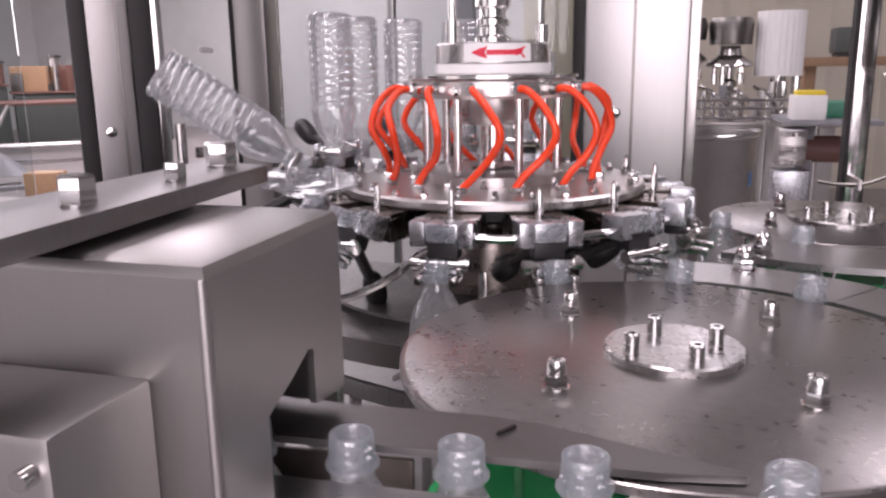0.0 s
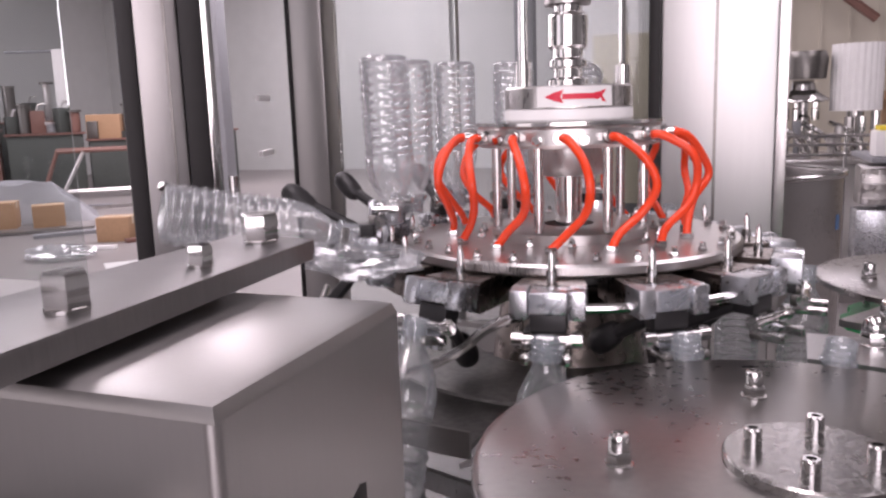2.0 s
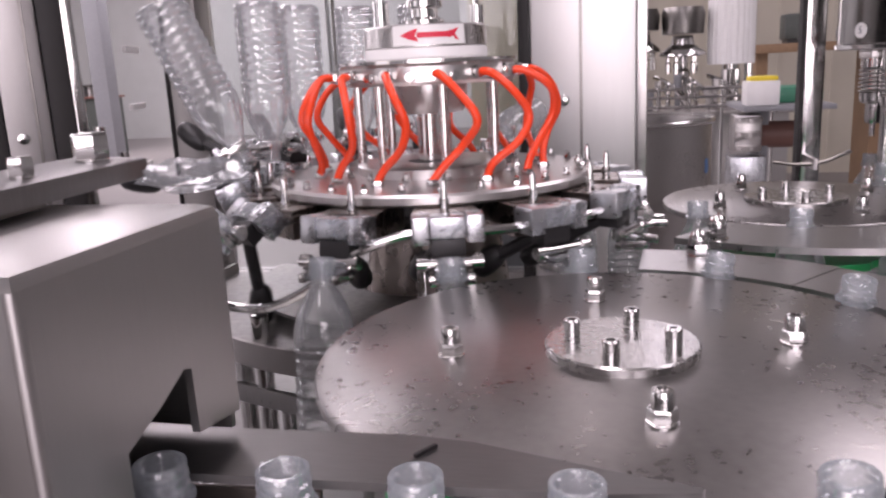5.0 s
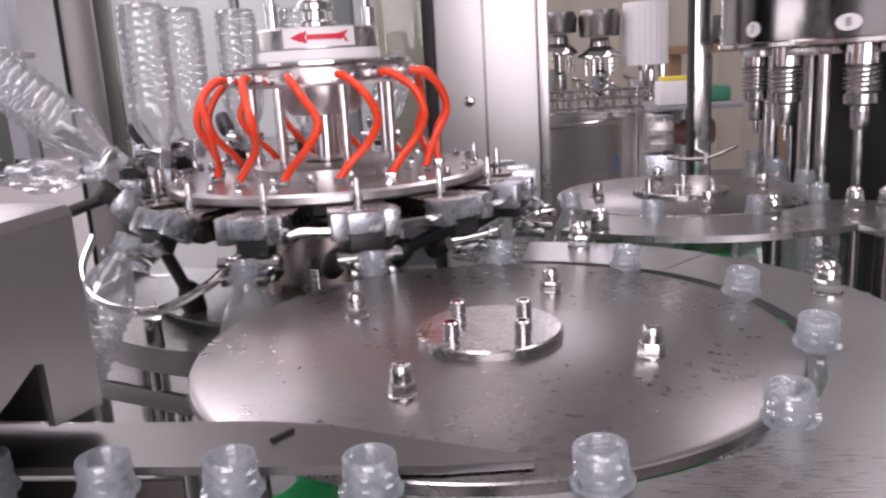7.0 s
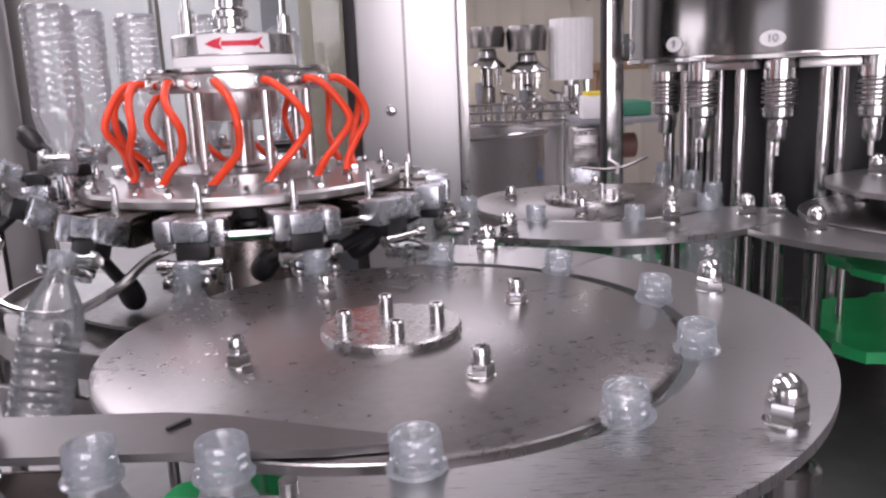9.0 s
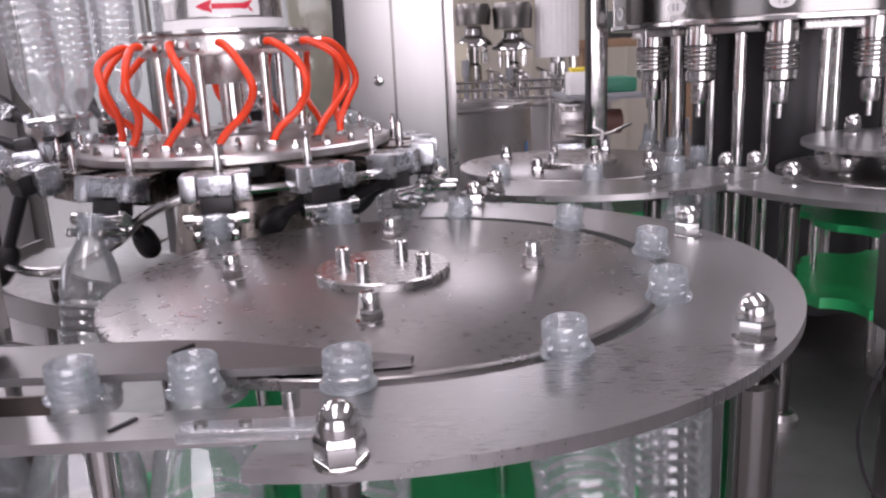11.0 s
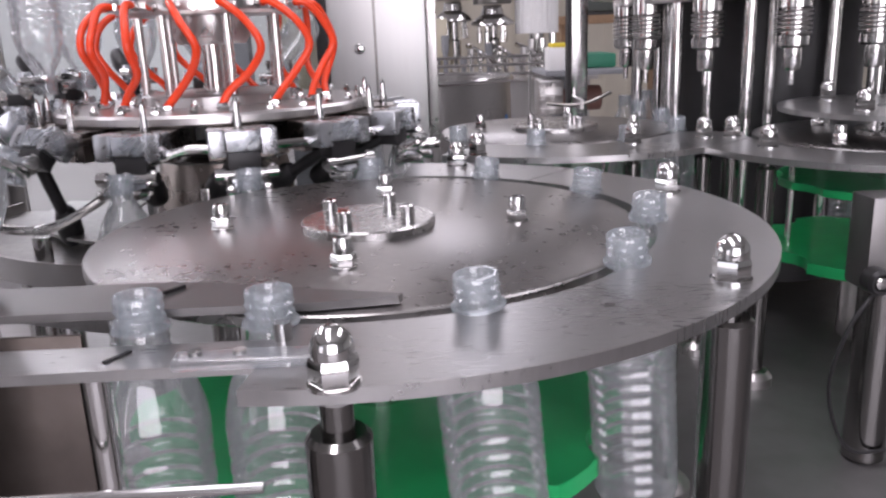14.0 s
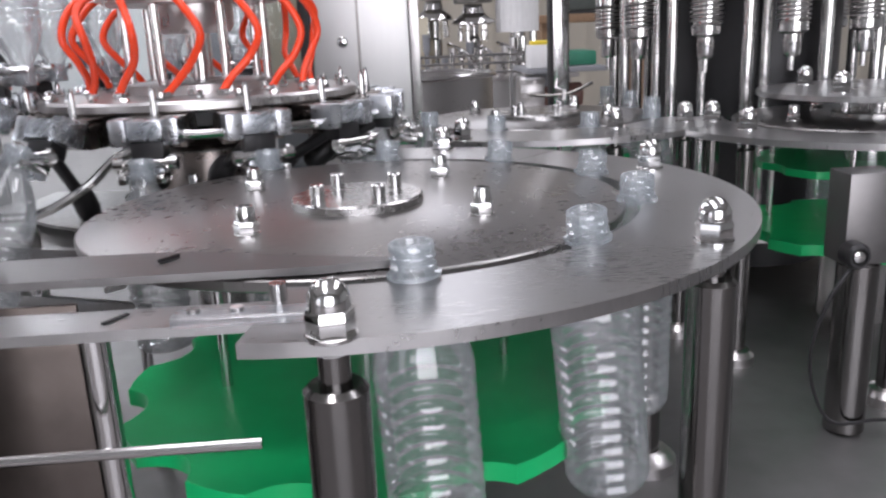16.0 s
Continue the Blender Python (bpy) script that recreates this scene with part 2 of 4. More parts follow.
def tube(points, r, seg=8, bm=None, caps=True):
    """A round bar along a line of points."""
    bm = bm or bmesh.new()
    pts = [Vector(p) for p in points]
    up = Vector((0.13, 0.21, 0.97)).normalized()
    rings = []
    for i, p in enumerate(pts):
        d = (pts[min(i + 1, len(pts) - 1)] - pts[max(i - 1, 0)]).normalized()
        if abs(d.dot(up)) > 0.97:
            up = Vector((0.9, 0.3, 0.1)).normalized()
        s = d.cross(up).normalized()
        u = s.cross(d).normalized()
        up = u
        rings.append([bm.verts.new(p + r * (s * math.cos(TAU * k / seg) + u * math.sin(TAU * k / seg))) for k in range(seg)])
    for a, b in zip(rings, rings[1:]):
        for k in range(seg):
            bm.faces.new((a[k], a[(k + 1) % seg], b[(k + 1) % seg], b[k]))
    if caps:
        bm.faces.new(rings[0][::-1]), bm.faces.new(rings[-1])
    return bm


def spline(ctrl, n=8):
    """A smooth line through the control points."""
    c = [Vector(p) for p in ctrl]
    c = [c[0] * 2 - c[1]] + c + [c[-1] * 2 - c[-2]]
    out = []
    for i in range(1, len(c) - 2):
        for k in range(n):
            t = k / n
            out.append(0.5 * (2 * c[i] + (c[i + 1] - c[i - 1]) * t + (2 * c[i - 1] - 5 * c[i] + 4 * c[i + 1] - c[i + 2]) * t * t + (3 * c[i] - c[i - 1] - 3 * c[i + 1] + c[i + 2]) * t ** 3))
    out.append(c[-2])
    return out


def hexa(r, z0, z1, bm=None, m=None):
    """A hexagon nut body with chamfered top, r across the corners."""
    return lathe([(0, z0), (r * 0.96, z0), (r, z0 + 0.001), (r, z1 - 0.002), (r * 0.9, z1), (0, z1)], 6, bm, m)


def acorn_nut(parent, name="cap_nut", x=0, y=0, z=0, s=1.0, turn=0.0):
    """A domed cap nut on a washer; s 1 is 24 mm across the flats."""
    m = pose(x, y, z, 0, 0, turn)
    bm = lathe([(0, 0), (0.0145 * s, 0), (0.0145 * s, 0.002 * s), (0, 0.002 * s)], 24, None, m)
    hexa(0.0135 * s, 0.002 * s, 0.017 * s, bm, m)
    dome = [(0.0119 * s, 0.0165 * s), (0.0119 * s, 0.0205 * s)] + [(0.0119 * s * math.cos(a), (0.0205 + 0.0128 * math.sin(a)) * s) for a in (0.2, 0.4, 0.6, 0.8, 1.0, 1.2, 1.4)] + [(0, 0.0333 * s)]
    lathe(dome, 24, bm, m)
    return part(name, bm, MIRROR, parent, "polished domed cap nut", 32)


def socket_screw(parent, x, y, z, r=0.0065, h=0.02):
    bm = lathe([(0, 0), (r, 0), (r, h - 0.001), (r - 0.001, h), (r * 0.55, h), (r * 0.55, h * 0.6), (0, h * 0.6)], 18, None, pose(x, y, z))
    return part("socket_screw", bm, CHROME, parent)


def stud(parent, x, y, z, s=1.0):
    """A short stud: washer, hexagon and a rounded head on it."""
    m = pose(x, y, z, 0, 0, 17)
    bm = cyl(0.009 * s, 0, 0.0015 * s, 18, None, m)
    hexa(0.0085 * s, 0.0015 * s, 0.010 * s, bm, m)
    lathe([(0.0066 * s, 0.0098 * s), (0.0066 * s, 0.0175 * s), (0.0058 * s, 0.020 * s), (0.0035 * s, 0.0205 * s), (0.0035 * s, 0.018 * s), (0, 0.018 * s)], 18, bm, m)
    return part("stud_nut", bm, CHROME, parent, "", 40)


# ---- hall ----
def build_hall():
    tagged(mesh_ob("floor", box(-16, 12, -6, 19, -0.2, 0), CONCRETE), "grey worn concrete factory floor", "floor", kind="structure")
    tagged(mesh_ob("wall_north", box(-16, 12, 19, 19.2, 0, 6.2), WALLPAINT), "pale grey sheet wall of the hall", "wall", kind="structure")
    tagged(mesh_ob("wall_east", box(12, 12.2, -6, 19, 0, 6.2), WALLPAINT), "pale grey sheet wall of the hall", "wall", kind="structure")
    # west wall with a window band
    bm = box(-16.2, -16.0, -6, 19, 0, 1.7)
    box(-16.2, -16.0, -6, 19, 4.3, 6.2, 0, bm)
    box(-16.2, -16.0, -6, -0.1, 1.7, 4.3, 0, bm)
    box(-16.2, -16.0, 12.1, 19, 1.7, 4.3, 0, bm)
    tagged(mesh_ob("wall_west", bm, WALLPAINT), "pale sheet wall with a long window band", "wall", kind="structure")
    bm = box(-16, -9.0, -6.2, -6.0, 0, 6.2)
    box(-5.0, -1.6, -6.2, -6.0, 0, 6.2, 0, bm)
    box(-9.0, -5.0, -6.2, -6.0, 3.8, 6.2, 0, bm)
    box(3.6, 12, -6.2, -6.0, 0, 6.2, 0, bm)
    box(-1.6, 3.6, -6.2, -6.0, 4.3, 6.2, 0, bm)
    tagged(mesh_ob("wall_south", bm, WALLPAINT), "pale sheet wall with two wide open gates", "wall", kind="structure")
    # unseen ceiling with long openings assumed for the added overhead lamps
    bm = bmesh.new()
    holes = [(-1.8, -0.2, -4.7, 2.3), (2.7, 4.3, -0.5, 6.5), (-5.3, -3.7, 1.5, 8.5), (-10.8, -9.2, 6.5, 13.5), (-7.8, -6.2, 10.5, 17.5), (0.2, 1.8, 11.0, 18.0)]
    xs = [-16, -10.8, -9.2, -7.8, -6.2, -5.3, -3.7, -1.8, -0.2, 0.2, 1.8, 2.7, 4.3, 12]
    for x0, x1 in zip(xs, xs[1:]):
        cut = [h for h in holes if h[0] == x0]
        if cut:
            box(x0, x1, -6, cut[0][2], 6.0, 6.2, 0, bm), box(x0, x1, cut[0][3], 19, 6.0, 6.2, 0, bm)
        else:
            box(x0, x1, -6, 19, 6.0, 6.2, 0, bm)
    tagged(mesh_ob("ceiling", bm, ROOF), "pale sheet roof with openings assumed for the added lamps", "ceiling", kind="structure")
    for x in (-14.9, -8.6, -2.9, 2.2, 7.0):
        tagged(mesh_ob("hall_column", box(x, x + 0.3, 12.6, 12.9, 0, 6, 0.01), GREYPAINT), "grey painted steel column of the hall", "column", kind="structure")
    # inner partition behind the far machines
    bm = box(0.2, 12, 10.0, 10.15, 0, 3.4)
    for i in range(40):
        box(0.3 + i * 0.3, 0.34 + i * 0.3, 9.985, 10.0, 0, 3.4, 0, bm)
    tagged(mesh_ob("partition", bm, PARTITION), "beige-grey ribbed partition wall", "wall", kind="structure")


build_hall()

# ---- machine table ----
def build_table():
    t = thing("machine_table", "wide stainless steel table of the bottling machine", "machine table", kind="structure")
    part("table_top", box(-1.15, 1.7, -0.02, 1.75, DECK - 0.03, DECK, 0.004), TABLE, t)
    part("skirt", box(-1.12, 1.67, 0.02, 1.7, 0.18, DECK - 0.032), SHEET, t)
    for x in (-1.05, 0.25, 1.6):
        for y in (0.08, 1.64):
            part("foot", cyl(0.03, 0, 0.18, 16, None, pose(x, y, 0)), DARKSTEEL, t)


build_table()
# ---- star wheels ----
def pocket_outline(r, n, pocket, centre_r, steps=5):
    """Outline of a star wheel with n round pockets."""
    out = []
    for k in range(n):
        a = TAU * k / n
        c = Vector((centre_r * math.cos(a), centre_r * math.sin(a)))
        half = math.acos(max(-1, min(1, (r * r + centre_r ** 2 - pocket ** 2) / (2 * r * centre_r))))
        p0 = Vector((r * math.cos(a - half), r * math.sin(a - half))) - c
        p1 = Vector((r * math.cos(a + half), r * math.sin(a + half))) - c
        b0, b1 = math.atan2(p0.y, p0.x), math.atan2(p1.y, p1.x)
        b0, b1 = b0 % TAU, b1 % TAU
        # go round the inner side
        mid = (a + math.pi) % TAU
        while b0 > mid:
            b0 -= TAU
        while b1 < mid:
            b1 += TAU
        if b0 < b1 - TAU:
            b0 += TAU
        if mid - b0 > math.pi:
            b0 += TAU
        if b1 - mid > math.pi:
            b1 -= TAU
        for i in range(2 * steps + 1):
            b = b0 + (b1 - b0) * i / (2 * steps)
            out.append((c.x + pocket * math.cos(b), c.y + pocket * math.sin(b)))
        a0, a1 = a + half, a + TAU / n - half
        for i in range(1, 3):
            q = a0 + (a1 - a0) * i / 3
            out.append((r * math.cos(q), r * math.sin(q)))
    return out


def rotor_rows(centre, a0, rate, z=0.0, step=0.5):
    """Rows of an even turn about a standing axis; a0 at 0 s, degrees a second."""
    return [(i * step, pose(centre[0], centre[1], z, 0, 0, a0 + rate * i * step)) for i in range(int(16 / step) + 1)]


W1 = 360 / N1 / PITCH
W2 = 360 / N2 / PITCH
WC = -360 / NC / PITCH
WF = -360 / NF / PITCH


def build_star(name, label, centre, n, r_neck, disc_r, hub_r, stud_r, bolt_turn, upper=None):
    t = thing(name, label, "star wheel", pose(centre[0], centre[1], 0))
    part("disc", lathe([(0, ZP - 0.008), (disc_r - 0.001, ZP - 0.008), (disc_r, ZP - 0.007), (disc_r, ZP - 0.001), (disc_r - 0.001, ZP), (disc_r - 0.006, ZP), (disc_r - 0.0065, ZP + 0.0002), (0, ZP + 0.0002)], 96), DISC, t, "worn stainless steel disc with scratches and water drops")
    hub = part("hub_plate", lathe([(0, ZP + 0.0003), (hub_r, ZP + 0.0003), (hub_r, ZP + 0.006), (hub_r - 0.0015, ZP + 0.0075), (0, ZP + 0.0075)], 64), HUBSTEEL, t, "bright round hub plate with stains")
    for k in range(4):
        a = radians(bolt_turn + 68 + 90 * k)
        ob = socket_screw(t, hub_r * 0.66 * math.cos(a), hub_r * 0.66 * math.sin(a), ZP + 0.0075, 0.0062, 0.0135)
        a = radians(bolt_turn + 90 * k)
        stud(t, stud_r * math.cos(a), stud_r * math.sin(a), ZP + 0.0002, 1.1)
    for z0, z1, rr in ((1.085, 1.100, r_neck - 0.020),) if n == N1 else ((1.186, 1.196, r_neck - 0.045), (1.085, 1.100, r_neck - 0.022)):
        bm = slab(pocket_outline(rr, n, 0.042 if rr > r_neck - 0.03 else 0.055, r_neck, 8), z0, z1, None, 0.0012)
        part("pocket_wheel", bm, GREEN, t, "green plastic wheel with round pockets").matrix_basis = pose(0, 0, 0, 0, 0, 25.7 if n == N1 else 0)
    part("shaft", cyl(0.028, DECK + 0.001, ZP - 0.008, 32), CHROME, t)
    part("shaft_collar", lathe([(0.029, DECK + 0.03), (0.05, DECK + 0.03), (0.05, 1.05), (0.044, 1.06), (0.029, 1.06)], 32, closed=True), STEEL, t)
    for k in range(4):
        a = radians(bolt_turn + 45 + 90 * k)
        for za, zb in ((1.1001, ZP - 0.0081),) if n == N1 else ((1.1001, 1.1859), (1.1961, ZP - 0.0081)):
            part("spacer", cyl(0.0045, za, zb, 12, None, pose(0.127 * math.cos(a), 0.127 * math.sin(a), 0)), CHROME, t)
    return t


star_in = build_star("infeed_star_wheel", "stainless star wheel disc with green pocket wheels, turning", HUB, N1, R1, 0.227, 0.057, 0.127, 0)
star_mid = build_star("transfer_star_wheel", "smaller stainless star wheel disc with green pocket wheels, turning", STAR2, N2, R2, 0.184, 0.07, 0.125, 20)
star_out = build_star("discharge_star_wheel", "stainless star wheel disc beside the filler, turning", STAR3, N2, R2, 0.184, 0.05, 0.12, 50)

# water drops left on the infeed disc
bm = bmesh.new()
rng = random.Random(4)
for _ in range(14):
    a, q = rng.uniform(0, TAU), rng.uniform(0.08, 0.2)
    rr = rng.uniform(0.0006, 0.0012)
    lathe([(rr, 0), (rr * 0.8, rr * 0.12), (0, rr * 0.18)], 8, bm, pose(q * math.cos(a), q * math.sin(a), ZP + 0.0003))
part("water_drops", bm, clear("water", (0.99, 0.99, 0.99), 0.05, 1.33, 1.0, 0.08), star_in, "scattered water drops")["kind"] = "stuff"


# ---- fixed guide plates ----
def pillar(parent, x, y, top, r=0.0165):
    bm = cyl(r, DECK + 0.001, top - 0.016, 28, None, pose(x, y, 0), 0.003)
    cyl(r * 0.5, top - 0.0161, top, 16, bm, pose(x, y, 0))
    part("pillar", bm, TANK, parent, "polished round pillar")
    part("pillar_foot", lathe([(r + 0.0005, DECK), (r * 2.1, DECK), (r * 2.1, DECK + 0.012), (r * 1.6, DECK + 0.02), (r + 0.0005, DECK + 0.022)], 24, None, pose(x, y, 0)), STEEL, parent)


def build_guides():
    g = thing("outer_guide_plate", "curved stainless guide plate on pillars round the infeed star", "guide plate")
    part("plate", ring_sector(*HUB, 0.2395, 0.327, -97.5, 48, ZP - 0.008, ZP, 96), PLATE, g, "satin curved steel plate")
    for x, y, tr in ((0.0, 0.0, 10), (0.237, 0.130, 25), (0.281, 0.409, 5)):
        acorn_nut(g, "cap_nut", x, y, ZP, 0.9, tr)
        pillar(g, x, y, ZP - 0.0081)
    # plate that bridges from the infeed star towards the carousel
    b = thing("rear_guide_plate", "narrow stainless guide plate behind the infeed star", "guide plate")
    part("plate", ring_sector(*HUB, 0.2395, 0.330, 48.3, 84, ZP - 0.008, ZP, 32), PLATE, b)
    acorn_nut(b, "cap_nut", 0.087, 0.615, ZP, 0.9, 8)
    pillar(b, 0.087, 0.615, ZP - 0.0081, 0.012)
    s2 = thing("transfer_guide_plate", "curved stainless guide plate round the transfer star", "guide plate")
    part("plate", ring_sector(*STAR2, 0.1965, 0.310, -128, -40, ZP - 0.0075, ZP + 0.0005, 64), PLATE, s2)
    for x, y in ((0.118, 0.697), (0.335, 0.745)):
        acorn_nut(s2, "cap_nut", x, y, ZP + 0.0005, 0.9, 20)
        pillar(s2, x, y, ZP - 0.0081, 0.012)
    s3 = thing("discharge_guide_plate", "curved stainless guide plate round the discharge star", "guide plate")
    part("plate", ring_sector(*STAR3, 0.1965, 0.292, 158, 285, ZP - 0.008, ZP, 64), PLATE, s3)
    for x, y in ((0.446, 0.779), (0.484, 0.774), (0.488, 0.662), (0.616, 0.515)):
        acorn_nut(s3, "cap_nut", x, y, ZP, 0.9, 15)
        pillar(s3, x, y, ZP - 0.0081, 0.012)
    # raised plate above the discharge star
    up = thing("raised_plate", "raised stainless disc with cap nuts above the discharge star", "plate")
    part("plate", lathe([(0, 1.287), (0.165, 1.287), (0.165, 1.294), (0, 1.294)], 64, None, pose(0.72, 0.76, 0)), PLATE, up)
    part("stem", cyl(0.02, ZP + 0.008, 1.287, 20, None, pose(0.72, 0.76, 0)), CHROME, up)
    acorn_nut(up, "cap_nut", 0.63, 0.70, 1.294, 0.9, 12)
    acorn_nut(up, "cap_nut", 0.66, 0.86, 1.294, 0.9, 12)
    # straight infeed guides
    o = thing("outer_infeed_rail", "flat stainless rail in front of the infeed bottles", "guide rail")
    part("rail", slab([(-0.75, 0.030), (-0.003, 0.040), (-0.003, 0.0725), (-0.75, 0.0735)], ZP - 0.010, ZP - 0.004), PLATE, o)
    for x in (-0.62, -0.32, -0.135):
        part("rail_post", cyl(0.008, DECK + 0.001, ZP - 0.0101, 14, None, pose(x, 0.055, 0)), CHROME, o)
        part("rail_foot", cyl(0.02, DECK + 0.0005, DECK + 0.012, 18, None, pose(x, 0.055, 0), 0.002), STEEL, o)
    part("pin", cyl(0.005, ZP - 0.0039, ZP + 0.010, 12, None, pose(-0.034, 0.062, 0)), CHROME, o)
    part("mark", box(-0.0085, 0.0085, -0.0012, 0.0012, 0, 0.001, 0, None, pose(-0.122, 0.056, ZP - 0.0039, 0, 0, 58)), BLACK, o, "short black pen mark")
    i = thing("inner_infeed_rail", "flat stainless rail between infeed bottles and star disc", "guide rail")
    part("rail", slab([(-0.75, 0.104), (-0.02, 0.102), (0.028, 0.108), (0.030, 0.113), (-0.02, 0.128), (-0.09, 0.152), (-0.13, 0.158), (-0.75, 0.158)], ZP + 0.0015, ZP + 0.0065), RAIL, i)
    for x in (-0.62, -0.33):
        part("rail_post", cyl(0.008, DECK + 0.001, ZP + 0.0014, 14, None, pose(x, 0.14, 0)), CHROME, i)
        part("rail_foot", cyl(0.02, DECK + 0.0005, DECK + 0.012, 18, None, pose(x, 0.14, 0), 0.002), STEEL, i)
    part("mark", box(-0.008, 0.008, -0.0011, 0.0011, 0, 0.0022, 0, None, pose(-0.114, 0.137, ZP + 0.0066, 0, 0, 55)), BLACK, i, "short black clip")
    # clear acrylic tongue that bridges rail and plate
    c = thing("acrylic_tongue", "small clear acrylic strip bolted across rail and plate", "strip")
    part("strip", box(-0.083, -0.012, 0.022, 0.036, ZP + 0.0002, ZP + 0.0062, 0.001), ACRYL, c)
    for x in (-0.072, -0.05):
        part("screw", cyl(0.0035, ZP + 0.0062, ZP + 0.0085, 12, None, pose(x, 0.029, 0)), CHROME, c)
    # thin rod below the rail
    r = thing("guide_rod", "thin polished rod below the infeed rail", "rod")
    part("rod", tube([(-0.7, 0.02, 1.186), (-0.043, 0.02, 1.192)], 0.003, 10), CHROME, r)
    part("rod_bracket", box(-0.52, -0.50, 0.012, 0.034, DECK, 1.20, 0.002), STEEL, r)
    # conveyor under the infeed bottles
    cv = thing("infeed_conveyor", "narrow slat conveyor below the infeed bottles", "conveyor")
    part("chain", box(-0.9, -0.12, 0.052, 0.124, 1.035, 1.048, 0.002), DARKSTEEL, cv)
    part("bed", box(-0.9, -0.12, 0.045, 0.131, 0.99, 1.0345, 0.002), DARKSTEEL, cv)
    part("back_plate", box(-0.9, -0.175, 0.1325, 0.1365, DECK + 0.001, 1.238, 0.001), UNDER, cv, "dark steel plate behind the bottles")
    part("stand", box(-0.60, -0.56, 0.06, 0.12, DECK, 0.99), DARKSTEEL, cv)
    part("stand", box(-0.20, -0.16, 0.06, 0.12, DECK, 0.99), DARKSTEEL, cv)


build_guides()


# sensor on its round post
def build_sensor():
    s = thing("sensor_post", "round steel post carrying a small black sensor with its cable", "sensor")
    x, y = 0.53, 0.455
    part("post", cyl(0.022, DECK + 0.001, 1.135, 24, None, pose(x, y, 0), 0.003), TANK, s)
    part("clamp", box(x - 0.028, x + 0.028, y - 0.02, y + 0.024, 1.1352, 1.235, 0.003), RAIL, s)
    m = pose(x - 0.022, y - 0.0205, 1.15, 90, 0, 0)
    part("sensor_head", lathe([(0, 0), (0.014, 0), (0.014, 0.016), (0.011, 0.02), (0.009, 0.02), (0.009, 0.016), (0, 0.016)], 24, None, m), BLACK, s)
    part("lens", lathe([(0, 0.0162), (0.0085, 0.0162), (0.006, 0.019), (0, 0.02)], 20, None, m), CHROME, s)
    part("cable", tube(spline([(x - 0.022, y - 0.03, 1.14), (x - 0.05, y - 0.035, 1.10), (x - 0.062, y - 0.03, 1.03), (x - 0.035, y - 0.03, 0.96), (x + 0.03, y - 0.02, 0.95), (x + 0.14, y, DECK + 0.004)], 8), 0.0022, 6), BLACK, s)


build_sensor()


# ---- bottles ----
def bottle_mesh():
    """Body of a small ribbed water bottle; its collar is at height 0."""
    top = -0.0
    prof = [(0, -0.190), (0.012, -0.188), (0.024, -0.194), (0.029, -0.192), (0.0315, -0.186)]
    z = -0.182
    for k in range(10):
        prof += [(0.0293, z), (0.0300, z + 0.0011), (0.0310, z + 0.0025), (0.0317, z + 0.0041), (0.0318, z + 0.0056), (0.0315, z + 0.0071), (0.0308, z + 0.0088), (0.0299, z + 0.0102)]
        z += 0.0112
    prof += [(0.0318, z + 0.002), (0.0318, -0.060), (0.0305, -0.050), (0.0270, -0.036), (0.0215, -0.024), (0.0160, -0.014), (0.0132, -0.008), (0.0125, -0.0005)]
    body = lathe(prof, 32)
    return body


def neck_mesh():
    prof = [(0.0125, -0.0005), (0.0165, -0.0003), (0.0165, 0.0012), (0.0126, 0.0018), (0.0126, 0.0040), (0.0142, 0.0050), (0.0142, 0.0066), (0.0126, 0.0078), (0.0126, 0.0100), (0.0141, 0.0110), (0.0141, 0.0126), (0.0126, 0.0138), (0.0126, 0.0150), (0.0137, 0.0158), (0.0137, 0.0192), (0.0131, 0.020), (0.0112, 0.020), (0.0109, 0.0195), (0.0109, -0.001)]
    return lathe(prof, 28)


def make_bottle():
    t = thing("water_bottle", "empty clear ribbed plastic water bottle without cap", "bottle", group="bottles on the line")
    part("body", bottle_mesh(), PET, t, "clear ribbed body", 50)
    part("neck", neck_mesh(), NECK, t, "frosted threaded neck with support ring", 50)
    return t


